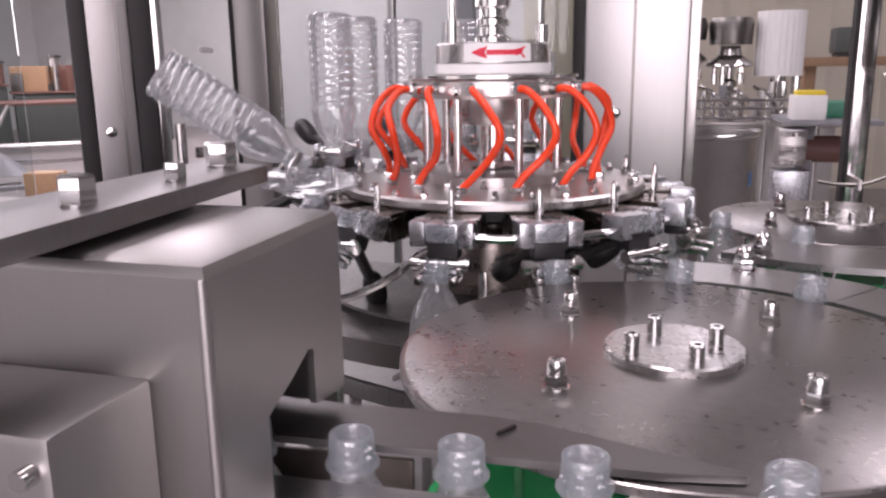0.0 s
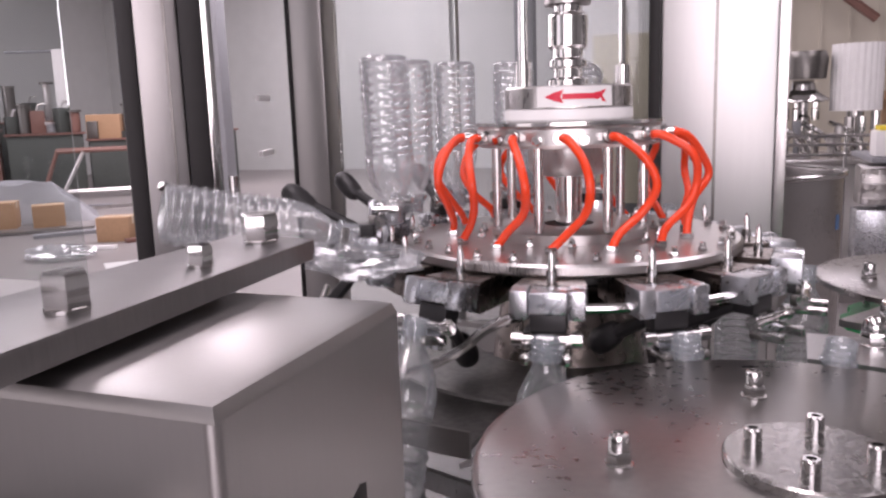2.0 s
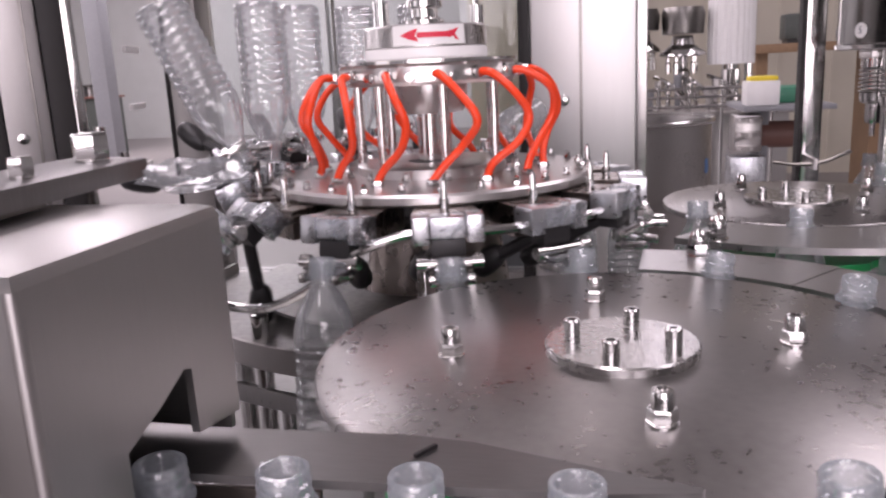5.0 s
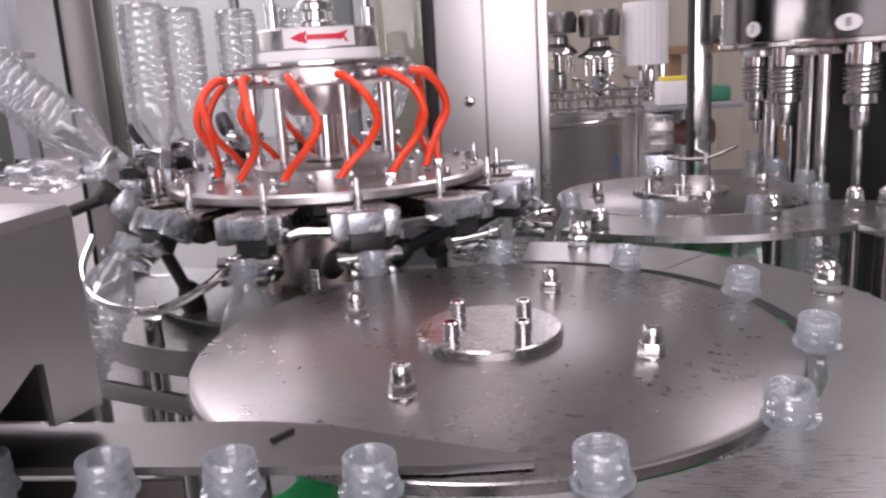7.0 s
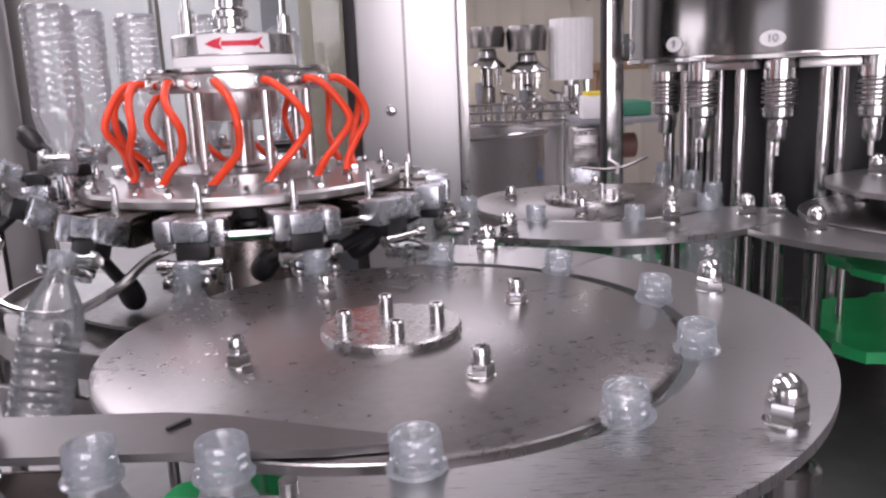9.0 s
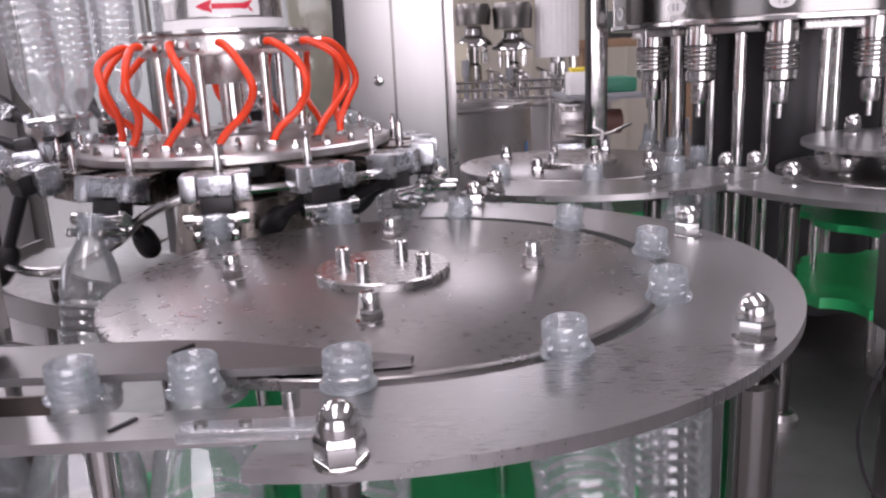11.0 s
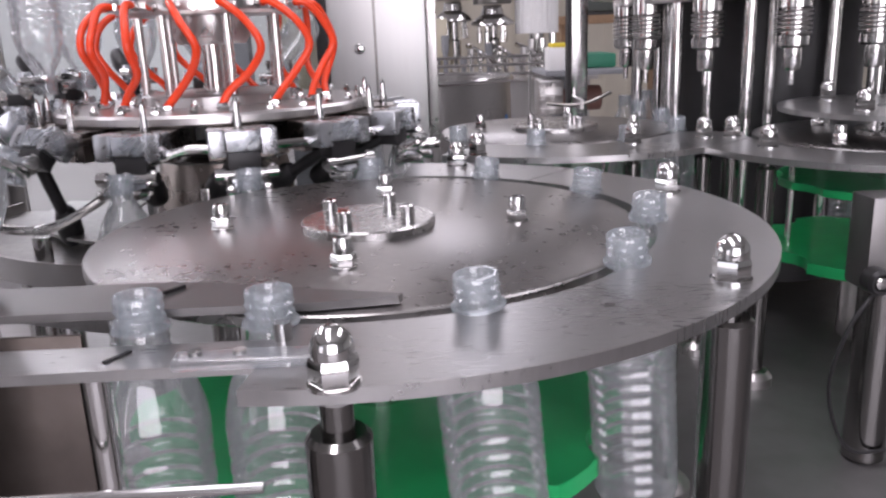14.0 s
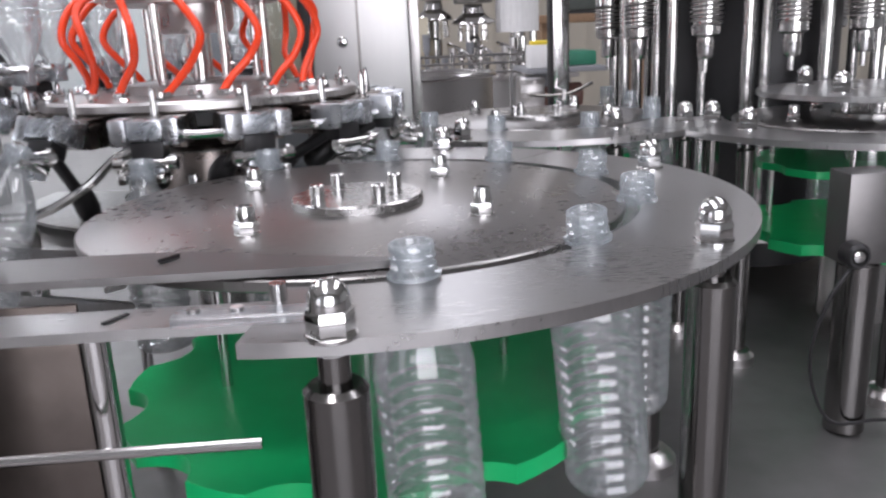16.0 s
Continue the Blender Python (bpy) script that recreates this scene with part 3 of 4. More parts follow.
def bottle_pose(u):
    """Pose of the bottle that is u places past the hand-over to the carousel."""
    z = ZP + 0.0015
    u_in = (-90 - MEET) / (360 / N1)
    if u < u_in:
        v = u_in - u
        return pose(HUB[0] - (0.067 * v + 0.0215 * (1 - math.exp(-v / 0.38))), HUB[1] - R1, z)
    if u < -0.35:
        deg = MEET + u * 360 / N1
        a = radians(deg)
        lean = 8 * max(0, min(1, u - u_in, (-0.4 - u) / 0.8))
        return pose(HUB[0] + R1 * math.cos(a), HUB[1] + R1 * math.sin(a), z) @ pose(0, 0, 0, 0, 0, deg) @ pose(0, 0, 0, lean, 0, 0) @ pose(0, 0, 0, 0, 0, -deg)
    u_out = (360 - 64.1 - 16.2) / (360 / NC)

    def on_carousel(u):
        a = -64.1 - u * 360 / NC
        return pose(CAR[0], CAR[1], 0, 0, 0, a) @ pose(PIV_R, 0, PIV_Z, 0, -smooth(u, TILT), 0) @ pose(RC - PIV_R, 0, z - PIV_Z)

    def on_star2(u):
        a = radians(196.2 + (u - u_out) * 360 / N2)
        return pose(STAR2[0] + R2 * math.cos(a), STAR2[1] + R2 * math.sin(a), z)

    u_f = u_out + (29.2 + 360 - 196.2) / (360 / N2)

    def on_filler(u):
        a = radians(209.2 - (u - u_f) * 360 / NF)
        return pose(FILL[0] + RF * math.cos(a), FILL[1] + RF * math.sin(a), z)

    def blend(a, b, w):
        w = w * w * (3 - 2 * w)
        return a.lerp(b, w)

    if u < 0.15:
        a = radians(MEET + u * 360 / N1)
        return blend(pose(HUB[0] + R1 * math.cos(a), HUB[1] + R1 * math.sin(a), z), pose(*on_carousel(u).translation), (u + 0.35) / 0.5)
    if u < u_out - 0.25:
        return on_carousel(u)
    if u < u_out + 0.25:
        return blend(pose(*on_carousel(u).translation), on_star2(u), (u - u_out + 0.25) / 0.5)
    if u < u_f - 0.25:
        return on_star2(u)
    if u < u_f + 0.25:
        return blend(on_star2(u), on_filler(u), (u - u_f + 0.25) / 0.5)
    u_e = u_f + (209.2 + 90) / (360 / NF)
    if u < u_e:
        return on_filler(u)
    w = u - u_e
    return pose(FILL[0] + 0.12 * w, FILL[1] - RF - 0.02 * min(w, 1), z)


BOTTLES = []
first = make_bottle()
for k in range(-12, 23):
    BOTTLES.append((k, first if not BOTTLES else copy_thing(first, pose(0, 0, 0))))


# ---- rinser carousel ----
def build_gripper(parent):
    """One gripper: the tilting head about its pivot, in the carousel's space at angle 0."""
    head = part("gripper", box(-0.016, 0.015, -0.019, 0.019, -0.020, 0.003, 0.003), CAST, parent, "cast gripper block with bright side pads, tilting")
    for s in (-1, 1):
        part("pad", box(-0.016, 0.018, s * 0.0285 - 0.009, s * 0.0285 + 0.009, -0.025, 0.005, 0.003), CAST, head, "bright bevelled side pad")
        part("jaw", box(0.010, 0.046, s * 0.020 - 0.004, s * 0.020 + 0.004, -0.0625, -0.0525, 0.002), CHROME, head)
        part("side_link", box(0.006, 0.014, s * 0.020 - 0.003, s * 0.020 + 0.003, -0.0523, -0.0402, 0.001), DARKSTEEL, head)
        nut = lathe([(0, -0.0055), (0.0075, -0.0055), (0.0075, 0.0055), (0, 0.0055)], 12, None, pose(0.020, s * 0.029, -0.0435, 90, 0, 0))
        lathe([(0.004, 0.0054 * s), (0.004, 0.0095 * s), (0, 0.0100 * s)], 10, nut, pose(0.020, s * 0.029, -0.0435, 0, 0, 0))
        part("roller_nut", nut, CHROME, head)
    part("jaw_pin", cyl(0.0055, -0.0235, 0.0235, 14, None, pose(0.020, 0, -0.0435, 90, 0, 0)), CHROME, head)
    part("jaw_plate", box(0.006, 0.014, -0.016, 0.016, -0.068, -0.0495, 0.002), CAST, head)
    part("cap", box(0.0152, 0.0172, -0.017, 0.017, -0.017, 0.001, 0.0008), ACRYL, head, "bluish clear cap")
    part("block", box(-0.012, 0.012, -0.0185, 0.0185, -0.040, -0.0202, 0.003), BLACK, head, "black plastic block")
    part("lever_arm", tube(spline([(-0.010, -0.008, -0.030), (-0.040, -0.014, -0.046), (-0.070, -0.020, -0.062)], 5), 0.0075, 10), BLACK, head, "black cast lever")
    knob = [(0, -0.024), (0.009, -0.023), (0.0135, -0.017), (0.0150, -0.006), (0.0145, 0.008), (0.0125, 0.019), (0.008, 0.026), (0, 0.028)]
    part("cam_roller", lathe(knob, 20, None, pose(-0.090, -0.025, -0.073, 0, 54, 15)), BLACK, head, "black plastic cam roller")
    return head


def build_carousel():
    c = thing("rinser_carousel", "stainless rotary bottle rinser with orange-red hoses and grippers, turning", "bottle rinser", pose(CAR[0], CAR[1], 0))
    part("lower_disc", lathe([(0.03, 1.318), (0.212, 1.318), (0.215, 1.321), (0.215, 1.329), (0.212, 1.332), (0.03, 1.332)], 96, closed=True), STEEL, c, "polished round lower disc")
    # black ring added so the space under the disc looks shaded
    part("shade_ring", lathe([(0.10, 1.292), (0.146, 1.292), (0.149, 1.296), (0.149, 1.3175), (0.10, 1.3175)], 72, closed=True), BLACK, c)
    part("inner_ring", lathe([(0.032, 1.3322), (0.10, 1.3322), (0.10, 1.344), (0.096, 1.346), (0.032, 1.346)], 64, closed=True), STEEL, c)
    part("hose_ring", lathe([(0.05, 1.448), (0.113, 1.448), (0.116, 1.452), (0.116, 1.470), (0.113, 1.474), (0.05, 1.474)], 72, closed=True), STEEL, c, "brushed distributor ring")
    part("ring_top", lathe([(0.04, 1.4742), (0.119, 1.4742), (0.119, 1.478), (0.04, 1.478)], 72, closed=True), CHROME, c)
    part("ring_hub", lathe([(0, 1.41), (0.045, 1.41), (0.052, 1.42), (0.052, 1.4478), (0, 1.4478)], 40), STEEL, c)
    part("shaft", cyl(0.017, 1.3461, 1.41, 24), CHROME, c)
    # dark body added to deepen the shade seen between the arms
    part("drum", lathe([(0.02, 1.2602), (0.05, 1.2602), (0.062, 1.272), (0.13, 1.284), (0.148, 1.2918), (0.02, 1.2918)], 56, closed=True), UNDER, c, "added dark drum deepening the shade below the disc")
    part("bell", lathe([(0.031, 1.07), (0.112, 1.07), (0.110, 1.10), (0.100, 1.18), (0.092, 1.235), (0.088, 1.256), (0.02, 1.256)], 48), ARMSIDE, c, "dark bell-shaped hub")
    part("bell_flange", lathe([(0.02, 1.2562), (0.094, 1.2562), (0.095, 1.258), (0.094, 1.260), (0.02, 1.260)], 40, closed=True), CHROME, c)
    for k in range(7):
        a = radians(360 / 7 * k + 8)
        part("spacer_post", cyl(0.0062, 1.3462, 1.4478, 16, None, pose(0.094 * math.cos(a), 0.094 * math.sin(a), 0)), CHROME, c)
    rng = random.Random(9)
    for k in range(NC):
        deg = 360 / NC * k
        turn = pose(0, 0, 0, 0, 0, deg)
        w = [rng.uniform(-0.006, 0.006) for _ in range(6)]
        line = spline([turn @ Vector(p) for p in ((0.124, 0, 1.461), (0.143, 0.008 + w[0] * 0.5, 1.459), (0.162 + w[1], 0.028, 1.438), (0.166 + w[2], 0.041 + w[3], 1.407), (0.158 + w[4], 0.030, 1.378), (0.150, 0.006 + w[5] * 0.6, 1.354), (0.151, -0.008, 1.337))], 6)
        part("hose", tube(line, 0.0050, 12), RED, c, "bent orange-red plastic hose")
        bm = hexa(0.008, 0, 0.010, None, turn @ pose(0.116, 0, 1.461, 0, 90, 0))
        cyl(0.0065, 0.010, 0.017, 12, bm, turn @ pose(0.116, 0, 1.461, 0, 90, 0))
        part("hose_fitting", bm, CHROME, c)
        bm = hexa(0.008, 0, 0.008, None, turn @ pose(0.151, -0.008, 1.3321))
        part("hose_fitting", bm, CHROME, c)
        half = turn @ pose(0, 0, 0, 0, 0, 180 / NC)
        bm = hexa(0.007, 0, 0.007, None, half @ pose(0.113, 0, 1.458, 0, 90, 0))
        cyl(0.005, 0.007, 0.013, 12, bm, half @ pose(0.113, 0, 1.458, 0, 90, 0))
        part("ring_screw", bm, CHROME, c)
        for q, rr in ((0, 0.201), (180 / NC, 0.201), (90 / NC, 0.115)):
            bm = hexa(0.0055, 0, 0.005)
            lathe([(0.0035, 0.0049), (0.0035, 0.010), (0, 0.0115)], 10, bm)
            part("disc_bolt", bm, CHROME, c).matrix_basis = turn @ pose(0, 0, 0, 0, 0, q) @ pose(rr, 0, 1.3321)
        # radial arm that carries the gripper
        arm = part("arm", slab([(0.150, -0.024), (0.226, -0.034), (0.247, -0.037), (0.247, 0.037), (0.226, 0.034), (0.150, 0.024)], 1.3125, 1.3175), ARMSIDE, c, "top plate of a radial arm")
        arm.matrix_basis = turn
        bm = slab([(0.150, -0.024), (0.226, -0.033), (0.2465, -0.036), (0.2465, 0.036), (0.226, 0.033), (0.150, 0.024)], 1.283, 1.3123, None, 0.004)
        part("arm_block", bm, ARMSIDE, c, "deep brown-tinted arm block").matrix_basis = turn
        bm = cyl(0.0055, 1.3176, 1.330, 12, None, turn @ pose(0.232, 0, 0))
        lathe([(0.004, 1.3299), (0.0035, 1.345), (0.001, 1.352), (0, 1.352)], 12, bm, turn @ pose(0.232, 0, 0))
        part("arm_pin", bm, CHROME, c)
    return c


carousel = build_carousel()
GRIPPERS = []
for k in range(NC):
    if k == 0:
        g = build_gripper(carousel)
    else:
        g = copy_thing(GRIPPERS[0][1], Matrix())
    GRIPPERS.append((k, g))


def build_rinser_top():
    """The part above the carousel that stands still: bearing, arrow plate, water inlet."""
    t = thing("rotary_joint", "stationary rotary water joint with white bearing and arrow plate", "rotary joint", pose(CAR[0], CAR[1], 0))
    part("bearing", lathe([(0, 1.4785), (0.079, 1.4785), (0.081, 1.481), (0.081, 1.492), (0.078, 1.494), (0, 1.494)], 64), WHITE, t, "white plastic bearing ring")
    part("housing", lathe([(0, 1.4942), (0.080, 1.4942), (0.080, 1.518), (0.076, 1.521), (0, 1.521)], 64), STEEL, t, "stainless housing")
    # white label strip bent round the housing, with a red arrow
    part("arrow_label", ring_sector(0, 0, 0.0803, 0.0811, -108, -42, 1.4955, 1.519, 24), WHITE, t, "white label")
    bm = bmesh.new()
    zc = 1.5073

    def bent(pts):
        vs = [bm.verts.new((0.0815 * math.cos(radians(a)), 0.0815 * math.sin(radians(a)), zc + h)) for a, h in pts]
        bm.faces.new(vs)
    n = 16
    for i in range(n):
        a0, a1 = -86 + 32 * i / n, -86 + 32 * (i + 1) / n
        bent([(a0, -0.0032), (a1, -0.0032), (a1, 0.0032), (a0, 0.0032)])
    bent([(-101, 0), (-93, -0.0048), (-85, -0.0078), (-87.5, 0), (-85, 0.0078), (-93, 0.0048)])
    bent([(-60, -0.0031), (-48, -0.0076), (-52, 0), (-48, 0.0076), (-60, 0.0031)])
    part("arrow", bm, ARROWRED, t, "red arrow print")
    part("inlet_flange", lathe([(0, 1.5212), (0.026, 1.5212), (0.026, 1.528), (0.018, 1.532), (0.018, 1.542), (0.024, 1.545), (0.024, 1.552), (0.019, 1.556), (0.019, 1.566), (0, 1.566)], 40), CHROME, t)
    part("inlet_union", lathe([(0, 1.5662), (0.022, 1.5662), (0.025, 1.570), (0.025, 1.606), (0.022, 1.610), (0.017, 1.612), (0.017, 1.80), (0, 1.80)], 40), CHROME, t, "polished pipe union")
    part("clamp", lathe([(0.0252, 1.62), (0.029, 1.62), (0.029, 1.632), (0.0252, 1.632)], 32, closed=True), STEEL, t)
    part("torque_pin", cyl(0.010, 1.5212, 1.553, 20, None, pose(-0.053, -0.02, 0)), CHROME, t)
    part("torque_rod", cyl(0.006, 1.5532, 1.78, 16, None, pose(-0.053, -0.02, 0)), CHROME, t)
    bm = cyl(0.009, 1.5212, 1.545, 16, None, pose(0.066, 0.02, 0))
    tube([(0.066, 0.02, 1.545), (0.066, 0.02, 1.75)], 0.004, 8, bm)
    part("lubricator", bm, CHROME, t)
    part("head_beam", box(-0.05, 0.05, -0.05, 0.75, 1.8, 1.88, 0.004), SHEET, t)
    # column below
    col = thing("carousel_column", "fixed stainless column under the rinser", "column", pose(CAR[0], CAR[1], 0))
    part("column", cyl(0.03, DECK + 0.001, 1.0699, 32), CHROME, col)
    part("column_foot", cyl(0.06, DECK + 0.0005, DECK + 0.03, 32, None, None, 0.003), STEEL, col)


build_rinser_top()


def build_rinser_frame():
    """Cam rail, drip tray and posts round the carousel."""
    r = thing("cam_rail", "bent polished cam rail round the rinser on posts", "rail")
    def on(a, rr, z):
        return (CAR[0] + rr * math.cos(radians(a)), CAR[1] + rr * math.sin(radians(a)), z)
    line = [on(a, 0.262, 1.297) for a in (-20, -35, -50, -65, -78, -86)] + [on(-98, 0.272, 1.278), on(-106, 0.279, 1.247), on(-118, 0.291, 1.217), on(-127, 0.310, 1.212), on(-140, 0.325, 1.218), on(-155, 0.330, 1.235), on(-170, 0.330, 1.26)]
    part("rail", tube(spline(line, 6), 0.0055, 10), CHROME, r)
    for a, rr, z in ((-121, 0.300, 1.209), (-150, 0.328, 1.226)):
        x, y, _ = on(a, rr, 0)
        part("post", cyl(0.010, DECK + 0.001, z - 0.004, 16, None, pose(x, y, 0)), CHROME, r)
        part("post_foot", lathe([(0.0105, DECK), (0.028, DECK), (0.028, DECK + 0.01), (0.018, DECK + 0.018), (0.0105, DECK + 0.03)], 24, None, pose(x, y, 0)), CHROME, r)
    tr = thing("drip_tray", "shallow stainless tray below the tilting bottles", "tray")
    part("tray", ring_sector(*CAR, 0.22, 0.33, 170, 262, 1.168, 1.174, 40), TRAY, tr)
    part("inner_tray", ring_sector(*CAR, 0.125, 0.250, 170, 318, 1.186, 1.190, 40), TRAY, tr, "stained bare metal sheet")
    part("inner_stem", cyl(0.010, DECK, 1.186, 14, None, pose(CAR[0] + 0.02, CAR[1] - 0.2, 0)), CHROME, tr)
    part("tray_rim", ring_sector(*CAR, 0.3302, 0.3345, 170, 262, 1.160, 1.188, 40), SHEET, tr)
    part("tray_stem", cyl(0.012, DECK, 1.168, 14, None, pose(CAR[0] - 0.26, CAR[1] - 0.09, 0)), CHROME, tr)
    rod = thing("cross_bar", "flat stainless cross bar beside the infeed star", "bar")
    part("bar", box(-0.16, 0.12, -0.004, 0.004, 0, 0.022, 0.001, None, pose(-0.36, 0.53, 1.10, 0, 0, -22)), PLATE, rod)
    part("bar_post", cyl(0.008, DECK, 1.10, 12, None, pose(-0.36, 0.53, 0)), CHROME, rod)
    part("gusset", box(-0.012, 0.012, -0.075, 0.075, -0.003, 0.003, 0.001, None, pose(-0.262, 0.492, 1.165, -32, 0, 42)), STEEL, rod, "slanted flat strut")
    part("upright", box(-0.005, 0.005, -0.004, 0.004, DECK, 1.245, 0.001, None, pose(-0.215, 0.60, 0)), CHROME, rod)
    part("upright_foot", cyl(0.014, DECK, DECK + 0.006, 14, None, pose(-0.262, 0.492, 0)), STEEL, rod)
    part("gusset_stem", cyl(0.006, DECK + 0.006, 1.16, 12, None, pose(-0.262, 0.492, 0)), CHROME, rod)


build_rinser_frame()


# ---- cover box over the infeed ----
def build_cover():
    c = thing("cover_box", "brushed stainless cover box over the bottle infeed", "cover box", pose(-0.236, -0.003, 0, 0, 0, -3))
    # shell with an opening in its side wall where the bottles come out
    x0, x1, y0, y1, z0, z1 = -0.40, 0.0, 0.0, 0.156, 1.268, 1.402
    part("shell", slab([(x0, y0), (x1, y0), (x1, y1), (x0, y1)], z1 - 0.008, z1, None, 0.0075), SHEET, c, "folded top with rounded edges")
    part("front", box(x0, x1 - 0.004, y0 + 0.0003, y0 + 0.005, 1.05, z1 - 0.0079), SHEET, c)
    part("back", box(x0, x1 - 0.004, y1 - 0.005, y1 - 0.0003, z0, z1 - 0.0079), SHEET, c)
    bm = bmesh.new()
    a, b = y0 + 0.004, y1 - 0.0003
    outline = [(a, 1.05), (0.052, 1.05), (0.052, 1.302), (0.080, 1.312), (0.104, 1.323), (0.111, 1.321), (0.112, 1.284), (b, 1.278), (b, z1 - 0.0079), (a, z1 - 0.0079)]
    vs = [[bm.verts.new((x, y, z)) for y, z in outline] for x in (x1 - 0.005, x1 - 0.0003)]
    bm.faces.new(vs[0]), bm.faces.new(vs[1][::-1])
    for i in range(len(outline)):
        j = (i + 1) % len(outline)
        bm.faces.new((vs[0][i], vs[0][j], vs[1][j], vs[1][i]))
    part("side", bm, SHEET, c, "side wall with a cut-out for the bottles")
    part("corner_fold", tube([(x1 - 0.0043, y0 + 0.0043, 1.05), (x1 - 0.0043, y0 + 0.0043, z1 - 0.0079)], 0.0042, 16), SHEET, c)
    part("front_step", box(-0.14, -0.035, -0.070, y0 + 0.0012, 1.02, 1.342, 0.005), SHEET, c, "small stepped housing")
    part("latch", cyl(0.005, 0, 0.008, 12, None, pose(-0.045, -0.0702, 1.325, 90, 0, 0)), CHROME, c)
    b = thing("top_bar", "thick brushed stainless bar with hexagon bolts", "bar")
    part("bar", slab([(-0.400, -0.20), (-0.309, -0.20), (-0.309, 0.222), (-0.372, 0.245)], 1.408, 1.4205, None, 0.002), RAIL, b)
    part("spacer", slab([(-0.395, -0.19), (-0.325, -0.19), (-0.325, 0.14), (-0.385, 0.14)], 1.4024, 1.4079), DARKSTEEL, b)
    for x, y, q in ((-0.337, 0.205, 1.0), (-0.328, 0.128, 0.62), (-0.330, 0.036, 0.9), (-0.36, -0.06, 0.9)):
        bm = cyl(0.0105 * q, 1.4206, 1.4225, 20, None, pose(x, y, 0))
        hexa(0.0115 * q, 1.4225, 1.4225 + 0.0165 * q, bm, pose(x, y, 0, 0, 0, 14))
        part("hexagon_bolt", bm, CHROME, b)
    # added clear lump by the bar, standing in for a tilted bottle neck
    w = thing("clear_lump", "added crumpled clear lump where a tilted bottle neck shows", "film")
    bm = bmesh.new()
    bmesh.ops.create_icosphere(bm, subdivisions=3, radius=1)
    for v in bm.verts:
        d = noise.noise(v.co * 2.3) * 0.45 + noise.noise(v.co * 6.0) * 0.2
        v.co = Vector((-0.268 + v.co.x * 0.034 * (1 + d), 0.205 + v.co.y * 0.020 * (1 + d), 1.4105 + v.co.z * 0.010 * (1 + d)))
    part("film", bm, ACRYL, w, "", 20)
    p = thing("wall_panel", "white painted upright panel beside the cover box", "panel")
    part("panel", box(-0.66, -0.63, -0.2, 0.16, 0.93, 1.40, 0.003), SHEET, p)


build_cover()


# ---- filler ----
def build_filler():
    f = thing("filler_carousel", "rotary filler: stainless ring tank with spring filling valves, turning", "filling machine", pose(FILL[0], FILL[1], 0))
    part("tank", lathe([(0, 1.462), (0.318, 1.462), (0.322, 1.466), (0.322, 1.74), (0.310, 1.76), (0, 1.77)], 96), TANK, f, "polished round tank")
    part("tank_rim", lathe([(0.3222, 1.462), (0.326, 1.464), (0.326, 1.470), (0.3222, 1.472)], 96, closed=True), CHROME, f)
    # widened and black, to give the dim space behind the valves
    part("shade_core", lathe([(0, DECK + 0.02), (0.17, DECK + 0.02), (0.17, 1.4618), (0, 1.4618)], 48), BLACK, f)
    part("lower_table", lathe([(0.1702, 1.03), (0.30, 1.03), (0.30, 1.055), (0.1702, 1.055)], 72, closed=True), STEEL, f)
    rods = []
    for k in range(NF):
        turn = pose(0, 0, 0, 0, 0, 360 / NF * k)
        m = turn @ pose(RF, 0, 0)
        v = part("valve", lathe([(0, 1.462), (0.0245, 1.462), (0.0245, 1.432), (0.0212, 1.430), (0.0212, 1.390), (0.0242, 1.388), (0.0235, 1.374), (0.0190, 1.370), (0.0138, 1.369), (0.0138, 1.340), (0.0118, 1.335), (0.005, 1.334), (0.0045, 1.312), (0, 1.312)], 28, None, m), CHROME, f, "polished filling valve with spring and spout")
        coil = [m @ Vector((0.0245 * math.cos(TAU * i / 18), 0.0245 * math.sin(TAU * i / 18), 1.391 + 0.038 * i / 96)) for i in range(97)]
        bm = tube(coil, 0.0021, 6)
        part("spring", bm, STEEL, v)
        h = turn @ pose(0, 0, 0, 0, 0, 180 / NF)
        part("lift_rod", cyl(0.0095, 1.0551, 1.4619, 16, None, h @ pose(0.245, 0, 0)), CHROME, f)
        part("lift_rod", cyl(0.008, 1.0551, 1.4619, 16, None, h @ pose(0.195, 0.03, 0)), CHROME, f)
        part("bracket", box(-0.012, 0.012, -0.042, 0.042, 1.448, 1.4618, 0.002, None, h @ pose(0.272, 0, 0)), STEEL, f)
        # oval number plate
        bm = bmesh.new()
        zc, ra = 1.492, 0.3232
        ring = [bm.verts.new(turn @ Vector((ra * math.cos(0.058 * math.cos(TAU * i / 24)), ra * math.sin(0.058 * math.cos(TAU * i / 24)), zc + 0.012 * math.sin(TAU * i / 24)))) for i in range(24)]
        bm.faces.new(ring)
        pl = part("number_plate", bm, WHITE, f, "oval white number sticker")
        cu = bpy.data.curves.new("number", "FONT")
        cu.body, cu.size, cu.align_x, cu.align_y, cu.extrude = str((k + 9) % NF + 1), 0.017, "CENTER", "CENTER", 0.0004
        cu.materials.append(GREYPAINT)
        nb = new("number", cu)
        nb.parent = pl
        nb.matrix_basis = turn @ pose(0.3242, 0, zc, 90, 0, 90)
    return f


filler = build_filler()


